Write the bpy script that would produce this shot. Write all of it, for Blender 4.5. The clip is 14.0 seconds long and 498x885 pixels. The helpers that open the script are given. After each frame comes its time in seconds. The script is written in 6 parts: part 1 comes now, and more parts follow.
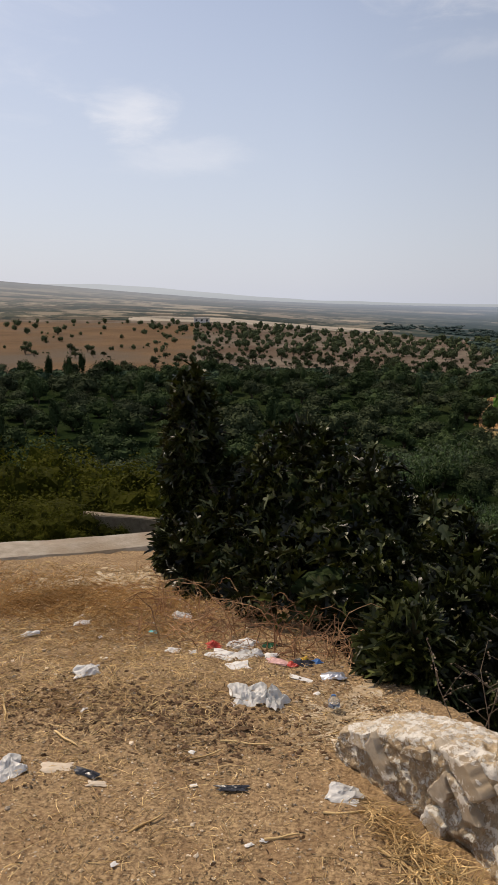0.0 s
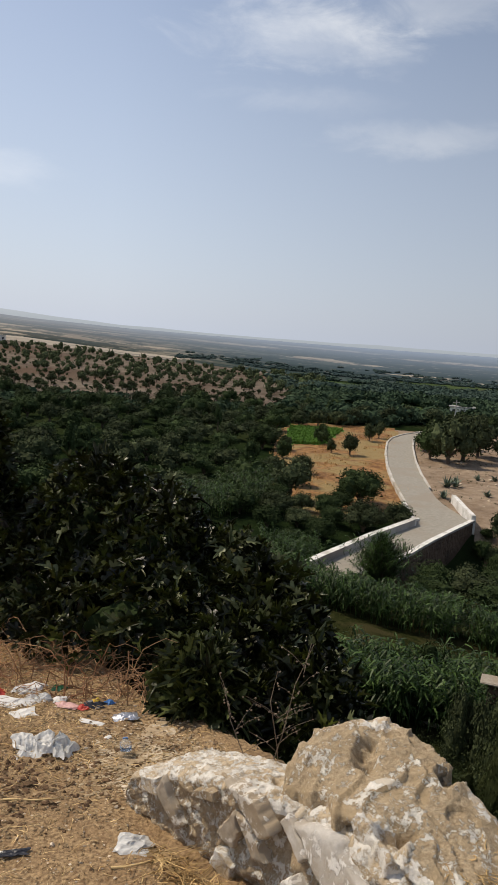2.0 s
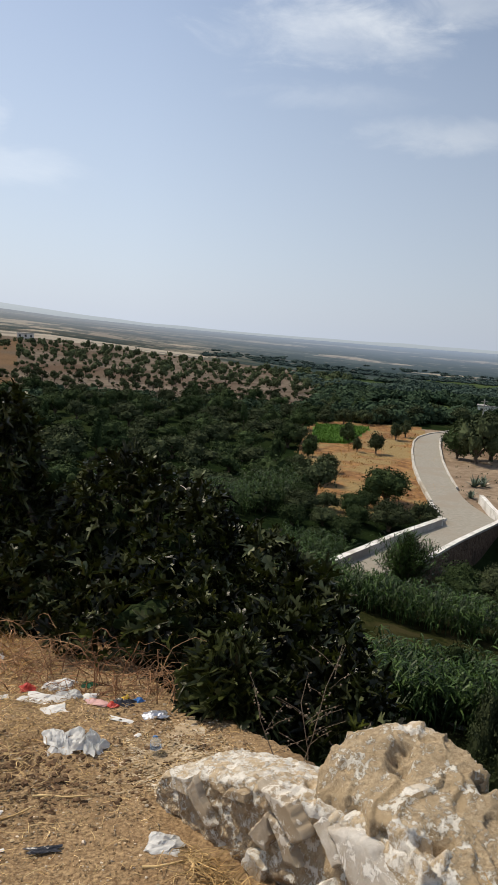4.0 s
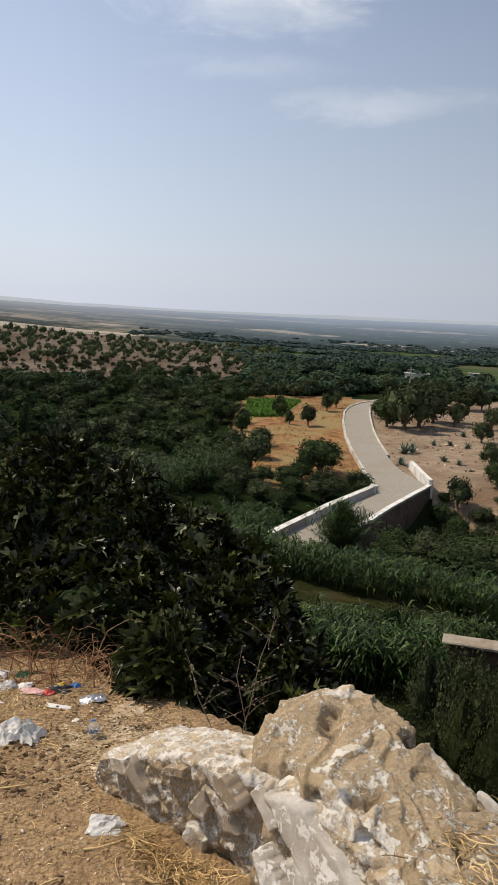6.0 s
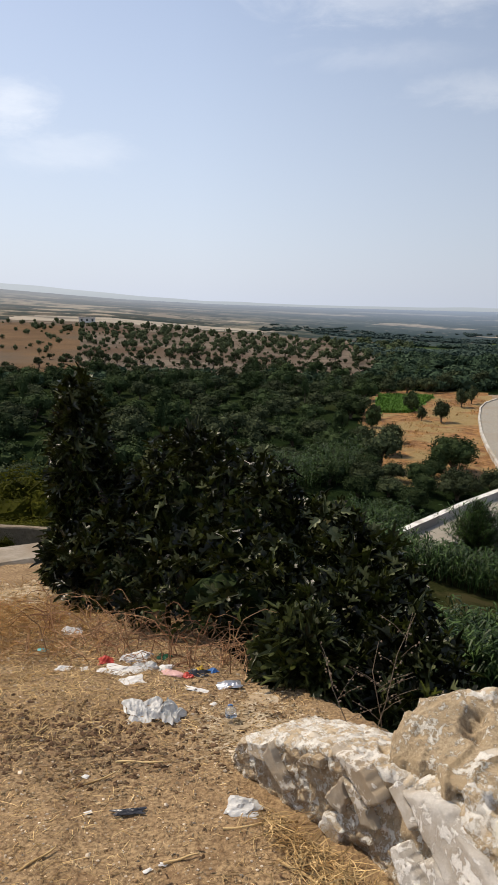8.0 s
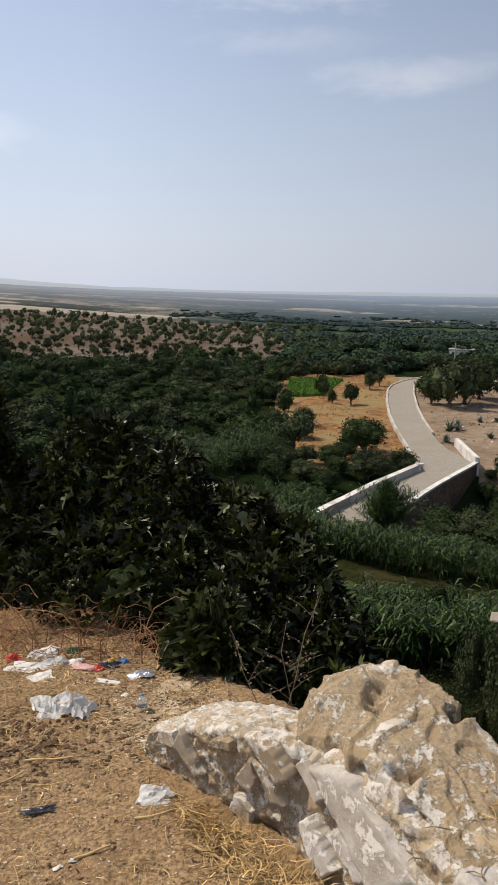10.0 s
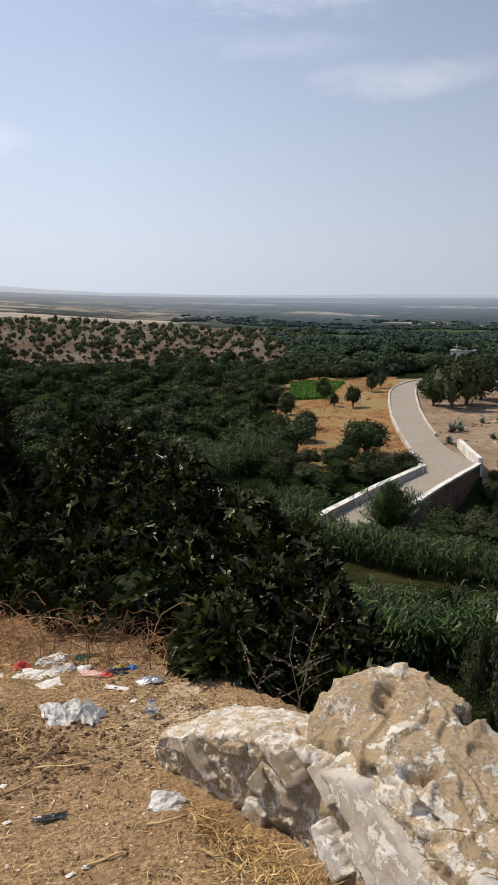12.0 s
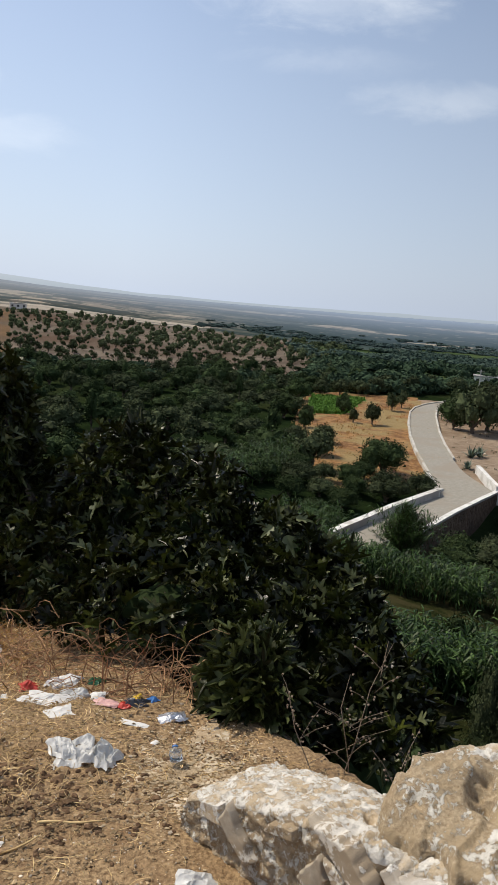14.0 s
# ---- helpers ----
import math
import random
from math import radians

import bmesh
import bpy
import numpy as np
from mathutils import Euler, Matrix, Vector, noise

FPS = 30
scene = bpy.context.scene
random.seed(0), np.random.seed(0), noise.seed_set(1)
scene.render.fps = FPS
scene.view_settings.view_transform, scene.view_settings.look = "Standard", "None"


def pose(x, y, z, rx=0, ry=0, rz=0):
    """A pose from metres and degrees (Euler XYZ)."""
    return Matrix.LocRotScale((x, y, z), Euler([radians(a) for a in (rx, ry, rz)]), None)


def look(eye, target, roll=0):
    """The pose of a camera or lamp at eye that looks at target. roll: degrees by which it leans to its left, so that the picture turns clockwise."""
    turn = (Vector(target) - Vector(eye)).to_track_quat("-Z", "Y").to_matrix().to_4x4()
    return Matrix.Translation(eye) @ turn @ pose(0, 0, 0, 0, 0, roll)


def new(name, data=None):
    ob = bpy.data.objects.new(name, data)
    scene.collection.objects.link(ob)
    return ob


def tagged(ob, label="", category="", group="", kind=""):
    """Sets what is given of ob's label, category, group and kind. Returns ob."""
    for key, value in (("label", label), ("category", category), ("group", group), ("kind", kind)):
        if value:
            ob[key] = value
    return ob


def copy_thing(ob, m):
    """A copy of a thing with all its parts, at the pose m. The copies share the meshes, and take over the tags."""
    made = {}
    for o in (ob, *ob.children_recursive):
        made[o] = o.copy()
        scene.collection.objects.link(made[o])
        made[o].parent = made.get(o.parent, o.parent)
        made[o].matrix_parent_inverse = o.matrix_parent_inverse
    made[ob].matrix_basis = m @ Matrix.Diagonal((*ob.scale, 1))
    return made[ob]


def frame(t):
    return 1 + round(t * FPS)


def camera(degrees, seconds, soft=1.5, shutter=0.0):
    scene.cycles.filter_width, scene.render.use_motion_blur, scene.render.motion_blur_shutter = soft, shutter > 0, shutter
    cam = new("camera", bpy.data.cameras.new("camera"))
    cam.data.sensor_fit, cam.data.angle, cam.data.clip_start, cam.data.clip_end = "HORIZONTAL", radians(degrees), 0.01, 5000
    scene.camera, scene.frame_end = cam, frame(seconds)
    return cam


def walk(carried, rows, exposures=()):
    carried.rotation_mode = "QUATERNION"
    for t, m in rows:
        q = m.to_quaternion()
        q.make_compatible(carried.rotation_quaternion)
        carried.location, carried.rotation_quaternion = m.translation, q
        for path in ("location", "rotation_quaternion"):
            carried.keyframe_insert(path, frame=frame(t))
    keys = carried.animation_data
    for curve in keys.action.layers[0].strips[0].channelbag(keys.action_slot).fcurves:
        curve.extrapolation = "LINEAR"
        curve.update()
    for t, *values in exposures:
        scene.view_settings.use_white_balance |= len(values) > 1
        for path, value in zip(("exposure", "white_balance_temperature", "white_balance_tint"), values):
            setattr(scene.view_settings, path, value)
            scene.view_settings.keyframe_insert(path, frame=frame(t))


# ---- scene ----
cam = camera(38.0, 14.0, soft=0.6)
PATH = [
    (0, (1.292, 0.045, 1.798), (0.951, 1.979, 1.419), 0.5),
    (0.5, (1.208, 0.12, 1.788), (1.002, 2.074, 1.416), 2.9),
    (1, (1.201, 0.143, 1.789), (0.972, 2.089, 1.384), 4.3),
    (1.5, (1.296, 0.095, 1.827), (1.273, 2.07, 1.514), 3.9),
    (2, (1.304, 0.089, 1.831), (1.504, 2.058, 1.544), 4.2),
    (2.5, (1.268, 0.11, 1.821), (1.376, 2.082, 1.507), 5.8),
    (3, (1.26, 0.065, 1.839), (1.356, 2.043, 1.553), 5.9),
    (3.2, (1.274, 0.084, 1.83), (1.385, 2.063, 1.566), 5.0),
    (5.3, (1.28, 0.124, 1.827), (1.435, 2.085, 1.462), 3.6),
    (5.5, (1.296, 0.121, 1.83), (1.523, 2.077, 1.475), 3.5),
    (6, (1.318, 0.104, 1.839), (1.633, 2.048, 1.487), 2.4),
    (6.5, (1.31, 0.088, 1.854), (1.516, 2.043, 1.488), 2.8),
    (7, (1.303, 0.101, 1.835), (1.384, 2.06, 1.441), 2.1),
    (7.5, (1.264, 0.098, 1.827), (1.229, 2.055, 1.413), 3.8),
    (8, (1.279, 0.094, 1.827), (1.24, 2.059, 1.453), 1.1),
    (8.5, (1.314, 0.08, 1.835), (1.453, 2.035, 1.436), 1.3),
    (9, (1.331, 0.081, 1.843), (1.543, 2.027, 1.431), 0.4),
    (9.2, (1.33, 0.094, 1.832), (1.527, 2.04, 1.414), 0.8),
    (11.3, (1.324, 0.092, 1.831), (1.523, 2.044, 1.444), 0.7),
    (11.5, (1.324, 0.102, 1.82), (1.52, 2.054, 1.431), 0.8),
    (12, (1.312, 0.088, 1.835), (1.503, 2.039, 1.438), -0.1),
    (12.5, (1.302, 0.125, 1.813), (1.38, 2.075, 1.373), -0.5),
    (13, (1.228, 0.284, 1.745), (1.329, 2.233, 1.309), -1.7),
    (13.5, (1.142, 0.416, 1.756), (1.381, 2.341, 1.270), 4.1),
    (14, (1.163, 0.542, 1.748), (1.313, 2.501, 1.373), 4.2),
]
walk(cam, [(t, look(eye, target, roll)) for t, eye, target, roll in PATH],
     [(0.0, -0.06, 7050, 14), (0.5, -0.04, 7000, 13), (1.5, -0.07, 6850, 12), (3.0, 0.0, 6600, 8), (6.0, 0.06, 6800, 11), (7.5, 0.13, 6700, 11), (8.5, 0.10, 6700, 11), (9.0, 0.06, 6750, 12), (12.0, 0.10, 6700, 12), (13.0, 0.14, 6500, 11), (14.0, 0.08, 6400, 9)])


# ---- world, sun, exposure ----
SUN = Vector((-0.50, 0.30, 0.81)).normalized()
world = bpy.data.worlds.new("hazy_sky")
scene.world = world
world.use_nodes = True
wt = world.node_tree
wt.nodes.clear()


def wn(kind, **values):
    n = wt.nodes.new(kind)
    for k, v in values.items():
        n.inputs[k].default_value = v
    return n


w_out = wn("ShaderNodeOutputWorld")
w_bg = wn("ShaderNodeBackground", Strength=0.118)
w_sky = wn("ShaderNodeTexSky")
w_sky.sky_type, w_sky.sun_disc = "NISHITA", False
w_sky.sun_elevation, w_sky.sun_rotation = math.asin(SUN.z), math.atan2(SUN.x, SUN.y)
w_sky.air_density, w_sky.dust_density, w_sky.ozone_density, w_sky.altitude = 1.0, 2.0, 2.0, 300
w_co = wn("ShaderNodeTexCoord")
w_map = wn("ShaderNodeMapping", Scale=(1.0, 1.0, 2.4))
w_noise = wn("ShaderNodeTexNoise", Scale=4.2, Detail=8.0, Roughness=0.6, Distortion=0.35)
w_ramp = wn("ShaderNodeValToRGB")
w_ramp.color_ramp.elements[0].position, w_ramp.color_ramp.elements[1].position = 0.36, 0.66
w_ramp.color_ramp.elements[0].color, w_ramp.color_ramp.elements[1].color = (0.30, 0.30, 0.30, 1), (1.0, 1.0, 1.0, 1)
w_cover = None
w_edge = wn("ShaderNodeTexNoise", Scale=9.0, Detail=9.0, Roughness=0.62, Distortion=0.5)
wt.links.new(w_map.outputs["Vector"], w_edge.inputs["Vector"])


def w_math(op, a, b):
    x = wt.nodes.new("ShaderNodeMath")
    x.operation = op
    for k, v in enumerate((a, b)):
        if isinstance(v, float):
            x.inputs[k].default_value = v
        else:
            wt.links.new(v, x.inputs[k])
    return x.outputs["Value"]


w_fray = w_math("MULTIPLY", w_math("SUBTRACT", w_edge.outputs["Fac"], 0.5), 2.5)
# cloud drifts: heading, half width, half height, how thick they are
for way, wide, high, thick in (((0.125, 0.922, 0.372), 0.135, 0.040, 0.95), ((0.270, 0.885, 0.400), 0.110, 0.035, 0.45), ((0.300, 0.921, 0.262), 0.13, 0.020, 0.42), ((0.125, 0.948, 0.297), 0.10, 0.018, 0.25), ((-0.310, 0.924, 0.226), 0.050, 0.036, 0.75), ((-0.254, 0.950, 0.182), 0.085, 0.030, 0.40),
                              ((-0.70, 0.70, 0.40), 0.30, 0.20, 0.35), ((-0.75, 0.55, 0.35), 0.4, 0.2, 0.5), ((0.8, 0.3, 0.45), 0.5, 0.2, 0.5), ((0.0, -0.8, 0.5), 0.8, 0.4, 0.5)):
    c = Vector(way).normalized()
    across = Vector((c.y, -c.x, 0)).normalized()
    over = across.cross(c)
    lane = []
    for axis, half in ((across, wide), (over, high)):
        w_dot = wt.nodes.new("ShaderNodeVectorMath")
        w_dot.operation = "DOT_PRODUCT"
        w_dot.inputs[1].default_value = axis / half
        wt.links.new(w_co.outputs["Generated"], w_dot.inputs[0])
        lane.append(w_math("POWER", w_math("ABSOLUTE", w_dot.outputs["Value"], 0.0), 2.0))
    w_ahead = wt.nodes.new("ShaderNodeVectorMath")
    w_ahead.operation = "DOT_PRODUCT"
    w_ahead.inputs[1].default_value = c
    wt.links.new(w_co.outputs["Generated"], w_ahead.inputs[0])
    w_far = w_math("SUBTRACT", w_math("ADD", w_math("SQRT", w_math("ADD", lane[0], lane[1]), 0.0), w_math("MULTIPLY", w_math("LESS_THAN", w_ahead.outputs["Value"], 0.0), 9.0)), w_fray)
    w_near = wn("ShaderNodeMapRange", **{"From Min": 1.25, "From Max": 0.15, "To Min": 0.0, "To Max": thick})
    w_near.interpolation_type = "SMOOTHSTEP"
    wt.links.new(w_far, w_near.inputs["Value"])
    w_cover = w_near.outputs["Result"] if w_cover is None else w_math("MAXIMUM", w_cover, w_near.outputs["Result"])
w_cloud = wt.nodes.new("ShaderNodeMath")
w_cloud.operation = "MULTIPLY"
w_sep = wn("ShaderNodeSeparateXYZ")
w_haze = wn("ShaderNodeMapRange", **{"From Min": -0.02, "From Max": 0.5, "To Min": 0.88, "To Max": 0.12})
w_mix = wn("ShaderNodeMixRGB", Color2=(5.1, 5.75, 6.95, 1))
w_mixc = wn("ShaderNodeMixRGB", Color2=(7.4, 7.8, 8.4, 1))
wl = wt.links.new
wl(w_co.outputs["Generated"], w_map.inputs["Vector"])
wl(w_map.outputs["Vector"], w_noise.inputs["Vector"])
wl(w_noise.outputs["Fac"], w_ramp.inputs["Fac"])
wl(w_co.outputs["Generated"], w_sep.inputs["Vector"])
wl(w_sep.outputs["Z"], w_haze.inputs["Value"])
wl(w_haze.outputs["Result"], w_mix.inputs["Fac"])
wl(w_sky.outputs["Color"], w_mix.inputs["Color1"])
wl(w_mix.outputs["Color"], w_mixc.inputs["Color1"])
wl(w_ramp.outputs["Color"], w_cloud.inputs[0])
wl(w_cover, w_cloud.inputs[1])
wl(w_cloud.outputs["Value"], w_mixc.inputs["Fac"])
w_side = wn("ShaderNodeMapRange", **{"From Min": -0.1, "From Max": 0.5, "To Min": 1.06, "To Max": 0.80})
w_dim = wn("ShaderNodeVectorMath")
w_dim.operation = "SCALE"
wl(w_sep.outputs["X"], w_side.inputs["Value"])
wl(w_mixc.outputs["Color"], w_dim.inputs[0])
wl(w_side.outputs["Result"], w_dim.inputs["Scale"])
wl(w_dim.outputs["Vector"], w_bg.inputs["Color"])
wl(w_bg.outputs["Background"], w_out.inputs["Surface"])

sun = new("sun", bpy.data.lights.new("sun", "SUN"))
sun.data.energy, sun.data.angle, sun.data.color = 3.4, radians(0.6), (1.0, 0.89, 0.73)
sun.matrix_world = look((0, 0, 40), tuple(Vector((0, 0, 40)) - SUN))


# ---- materials ----
def material(name, c1, c2, c3=None, scale=8.0, big=0.8, rough=0.9, bump=0.3, bump_scale=40.0, metal=0.0, spec=0.3, island=0.0, rand=0.0, translucent=0.0, lo=0.35, hi=0.65, mid=None, space="pos", stretch=None):
    """Two-scale procedural surface: c1 to c2 by fine noise, c3 by broad patches."""
    m = bpy.data.materials.new(name)
    m.use_nodes = True
    nt = m.node_tree
    bs = nt.nodes["Principled BSDF"]
    N, L = nt.nodes.new, nt.links.new
    if space == "pos":
        co = N("ShaderNodeNewGeometry").outputs["Position"]
    else:
        co = N("ShaderNodeTexCoord").outputs["Object"]
    if stretch:
        mp = N("ShaderNodeMapping")
        mp.inputs["Scale"].default_value = stretch
        L(co, mp.inputs["Vector"])
        co = mp.outputs["Vector"]
    n1 = N("ShaderNodeTexNoise")
    n1.inputs["Scale"].default_value, n1.inputs["Detail"].default_value, n1.inputs["Roughness"].default_value = scale, 6, 0.65
    L(co, n1.inputs["Vector"])
    r1 = N("ShaderNodeValToRGB")
    r1.color_ramp.elements[0].position, r1.color_ramp.elements[1].position = lo, hi
    r1.color_ramp.elements[0].color, r1.color_ramp.elements[1].color = (*c1, 1), (*c2, 1)
    L(n1.outputs["Fac"], r1.inputs["Fac"])
    col = r1.outputs["Color"]
    if c3:
        n2 = N("ShaderNodeTexNoise")
        n2.inputs["Scale"].default_value, n2.inputs["Detail"].default_value = big, 5
        L(co, n2.inputs["Vector"])
        r2 = N("ShaderNodeMapRange")
        a, b = mid or (0.48, 0.62)
        r2.inputs["From Min"].default_value, r2.inputs["From Max"].default_value = a, b
        L(n2.outputs["Fac"], r2.inputs["Value"])
        mx = N("ShaderNodeMixRGB")
        mx.inputs["Color2"].default_value = (*c3, 1)
        L(r2.outputs["Result"], mx.inputs["Fac"])
        L(col, mx.inputs["Color1"])
        col = mx.outputs["Color"]
    for amount, source in ((island, "island"), (rand, "object")):
        if amount:
            src = N("ShaderNodeNewGeometry").outputs["Random Per Island"] if source == "island" else N("ShaderNodeObjectInfo").outputs["Random"]
            mr = N("ShaderNodeMapRange")
            mr.inputs["To Min"].default_value, mr.inputs["To Max"].default_value = 1 - amount, 1 + amount
            L(src, mr.inputs["Value"])
            hs = N("ShaderNodeHueSaturation")
            L(mr.outputs["Result"], hs.inputs["Value"])
            L(col, hs.inputs["Color"])
            col = hs.outputs["Color"]
    L(col, bs.inputs["Base Color"])
    bs.inputs["Roughness"].default_value, bs.inputs["Metallic"].default_value = rough, metal
    bs.inputs["Specular IOR Level"].default_value = spec
    if bump:
        n3 = N("ShaderNodeTexNoise")
        n3.inputs["Scale"].default_value, n3.inputs["Detail"].default_value = bump_scale, 5
        L(co, n3.inputs["Vector"])
        bp = N("ShaderNodeBump")
        bp.inputs["Strength"].default_value, bp.inputs["Distance"].default_value = bump, 1.0 / bump_scale
        L(n3.outputs["Fac"], bp.inputs["Height"])
        L(bp.outputs["Normal"], bs.inputs["Normal"])
    if translucent:
        tr, ms = N("ShaderNodeBsdfTranslucent"), N("ShaderNodeMixShader")
        L(col, tr.inputs["Color"])
        ms.inputs["Fac"].default_value = translucent
        L(bs.outputs["BSDF"], ms.inputs[1])
        L(tr.outputs["BSDF"], ms.inputs[2])
        L(ms.outputs["Shader"], nt.nodes["Material Output"].inputs["Surface"])
    return m


DIRT = material("dry_dirt", (0.150, 0.090, 0.044), (0.412, 0.284, 0.150), (0.215, 0.130, 0.064), scale=58, big=5.5, bump=1.0, bump_scale=70, mid=(0.50, 0.80), lo=0.36, hi=0.62)
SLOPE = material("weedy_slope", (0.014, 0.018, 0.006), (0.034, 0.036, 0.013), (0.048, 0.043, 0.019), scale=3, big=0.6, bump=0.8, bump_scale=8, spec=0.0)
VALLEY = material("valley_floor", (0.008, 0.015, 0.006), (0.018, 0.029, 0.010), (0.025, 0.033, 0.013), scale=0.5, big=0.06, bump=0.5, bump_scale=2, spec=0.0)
ORANGE = material("orange_field_soil", (0.145, 0.064, 0.021), (0.335, 0.180, 0.064), (0.270, 0.190, 0.076), scale=1.1, big=0.16, bump=0.8, bump_scale=2, mid=(0.46, 0.56), lo=0.40, hi=0.60)
SANDY = material("sandy_ground", (0.20, 0.140, 0.088), (0.33, 0.25, 0.172), (0.165, 0.108, 0.064), scale=0.9, big=0.13, bump=0.5, bump_scale=2, mid=(0.46, 0.66))
CROP = material("green_crop", (0.070, 0.155, 0.016), (0.110, 0.225, 0.030), scale=1.2, bump=0.7, bump_scale=4)
HILL = material("hill_soil", (0.082, 0.061, 0.042), (0.190, 0.155, 0.118), (0.100, 0.066, 0.043), scale=0.09, big=0.018, bump=0.3, bump_scale=1, spec=0.05)
REDHILL = material("red_hill_soil", (0.105, 0.064, 0.033), (0.155, 0.096, 0.050), (0.105, 0.082, 0.058), scale=0.06, big=0.02, bump=0.3, bump_scale=1, spec=0.05)
def field_mosaic(name):
    """Long fields of dry soil, stubble and groves on the far plain, tinted paler and bluer with distance as painted
    haze.
    """
    m = bpy.data.materials.new(name)
    m.use_nodes = True
    nt = m.node_tree
    bs = nt.nodes["Principled BSDF"]
    N, L = nt.nodes.new, nt.links.new

    def maths(op, a, b=None):
        x = N("ShaderNodeMath")
        x.operation = op
        for k, v in enumerate((a, b)):
            if isinstance(v, float):
                x.inputs[k].default_value = v
            elif v is not None:
                L(v, x.inputs[k])
        return x.outputs["Value"]

    def between(value, lo, hi, a=0.0, b=1.0):
        r = N("ShaderNodeMapRange")
        for k, v in (("From Min", lo), ("From Max", hi), ("To Min", a), ("To Max", b)):
            r.inputs[k].default_value = v
        L(value, r.inputs["Value"])
        return r.outputs["Result"]

    def mix(fac, c1, c2):
        x = N("ShaderNodeMixRGB")
        L(fac, x.inputs["Fac"])
        for k, c in (("Color1", c1), ("Color2", c2)):
            if isinstance(c, tuple):
                x.inputs[k].default_value = (*c, 1)
            else:
                L(c, x.inputs[k])
        return x.outputs["Color"]

    def ramp(fac, stops, step=True):
        r = N("ShaderNodeValToRGB")
        r.color_ramp.interpolation = "CONSTANT" if step else "LINEAR"
        while len(r.color_ramp.elements) < len(stops):
            r.color_ramp.elements.new(0.5)
        for e, (p, c) in zip(r.color_ramp.elements, stops):
            e.position, e.color = p, (*c, 1)
        L(fac, r.inputs["Fac"])
        return r.outputs["Color"]

    sep = N("ShaderNodeSeparateXYZ")
    L(N("ShaderNodeNewGeometry").outputs["Position"], sep.inputs["Vector"])
    x, y = sep.outputs["X"], sep.outputs["Y"]
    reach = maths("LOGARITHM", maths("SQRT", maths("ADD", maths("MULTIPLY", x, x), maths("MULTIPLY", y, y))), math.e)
    bearing = maths("ARCTAN2", x, y)
    plan = N("ShaderNodeCombineXYZ")
    L(maths("MULTIPLY", bearing, 7.0), plan.inputs["X"])
    L(maths("ADD", maths("MULTIPLY", reach, 8.0), maths("MULTIPLY", bearing, 4.0)), plan.inputs["Y"])
    wob = N("ShaderNodeTexNoise")
    wob.inputs["Scale"].default_value, wob.inputs["Detail"].default_value = 2.2, 6
    L(plan.outputs["Vector"], wob.inputs["Vector"])
    bent = N("ShaderNodeVectorMath")
    bent.operation = "MULTIPLY_ADD"
    L(wob.outputs["Color"], bent.inputs[0])
    bent.inputs[1].default_value = (0.7, 0.55, 0)
    L(plan.outputs["Vector"], bent.inputs[2])
    plots = N("ShaderNodeTexVoronoi")
    plots.inputs["Scale"].default_value = 1.0
    L(bent.outputs["Vector"], plots.inputs["Vector"])
    pick = N("ShaderNodeSeparateXYZ")
    L(plots.outputs["Color"], pick.inputs["Vector"])
    dry = ramp(pick.outputs["X"], ((0.0, (0.050, 0.052, 0.040)), (0.26, (0.105, 0.092, 0.072)), (0.46, (0.215, 0.182, 0.138)), (0.68, (0.320, 0.272, 0.200)), (0.88, (0.060, 0.064, 0.050))))
    green = ramp(pick.outputs["X"], ((0.0, (0.020, 0.036, 0.034)), (0.45, (0.030, 0.048, 0.045)), (0.72, (0.052, 0.070, 0.062)), (0.86, (0.300, 0.260, 0.200)), (0.95, (0.026, 0.040, 0.032))))
    side = maths("ADD", bearing, maths("MULTIPLY", wob.outputs["Fac"], 0.25))
    col = mix(between(side, -0.02, 0.22), dry, green)
    clump = N("ShaderNodeTexNoise")
    clump.inputs["Scale"].default_value, clump.inputs["Detail"].default_value, clump.inputs["Roughness"].default_value = 1.0, 5, 0.65
    rows = N("ShaderNodeCombineXYZ")
    L(maths("MULTIPLY", bearing, 26.0), rows.inputs["X"])
    L(maths("MULTIPLY", reach, 7.0), rows.inputs["Y"])
    L(rows.outputs["Vector"], clump.inputs["Vector"])
    col = mix(between(clump.outputs["Fac"], 0.46, 0.56, 0.0, 0.8), col, (0.024, 0.040, 0.038))
    speck = N("ShaderNodeTexNoise")
    speck.inputs["Scale"].default_value, speck.inputs["Detail"].default_value = 2.3, 6
    L(rows.outputs["Vector"], speck.inputs["Vector"])
    col = mix(between(speck.outputs["Fac"], 0.58, 0.66, 0.0, 0.55), col, (0.165, 0.155, 0.125))
    # distance haze: pale blue-grey mixed into the base colour by reach
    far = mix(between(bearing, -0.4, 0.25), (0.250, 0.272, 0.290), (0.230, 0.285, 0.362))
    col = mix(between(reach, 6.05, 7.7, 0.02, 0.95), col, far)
    L(col, bs.inputs["Base Color"])
    bs.inputs["Roughness"].default_value, bs.inputs["Specular IOR Level"].default_value = 1.0, 0.0
    return m


FARPLAIN = field_mosaic("haze_tinted_field_mosaic")
STUBBLE = material("pale_stubble_field", (0.25, 0.215, 0.165), (0.38, 0.325, 0.245), (0.13, 0.115, 0.085), scale=0.05, big=0.03, bump=0, mid=(0.55, 0.60), stretch=(0.4, 1.6, 1))
MEADOW = material("pale_green_meadow", (0.035, 0.058, 0.024), (0.070, 0.095, 0.042), (0.085, 0.092, 0.052), scale=0.12, big=0.03, bump=0, spec=0.0)
ROADM = material("pale_concrete_road", (0.265, 0.243, 0.198), (0.33, 0.305, 0.255), (0.29, 0.252, 0.20), scale=2.6, big=0.25, bump=0.2, bump_scale=8)
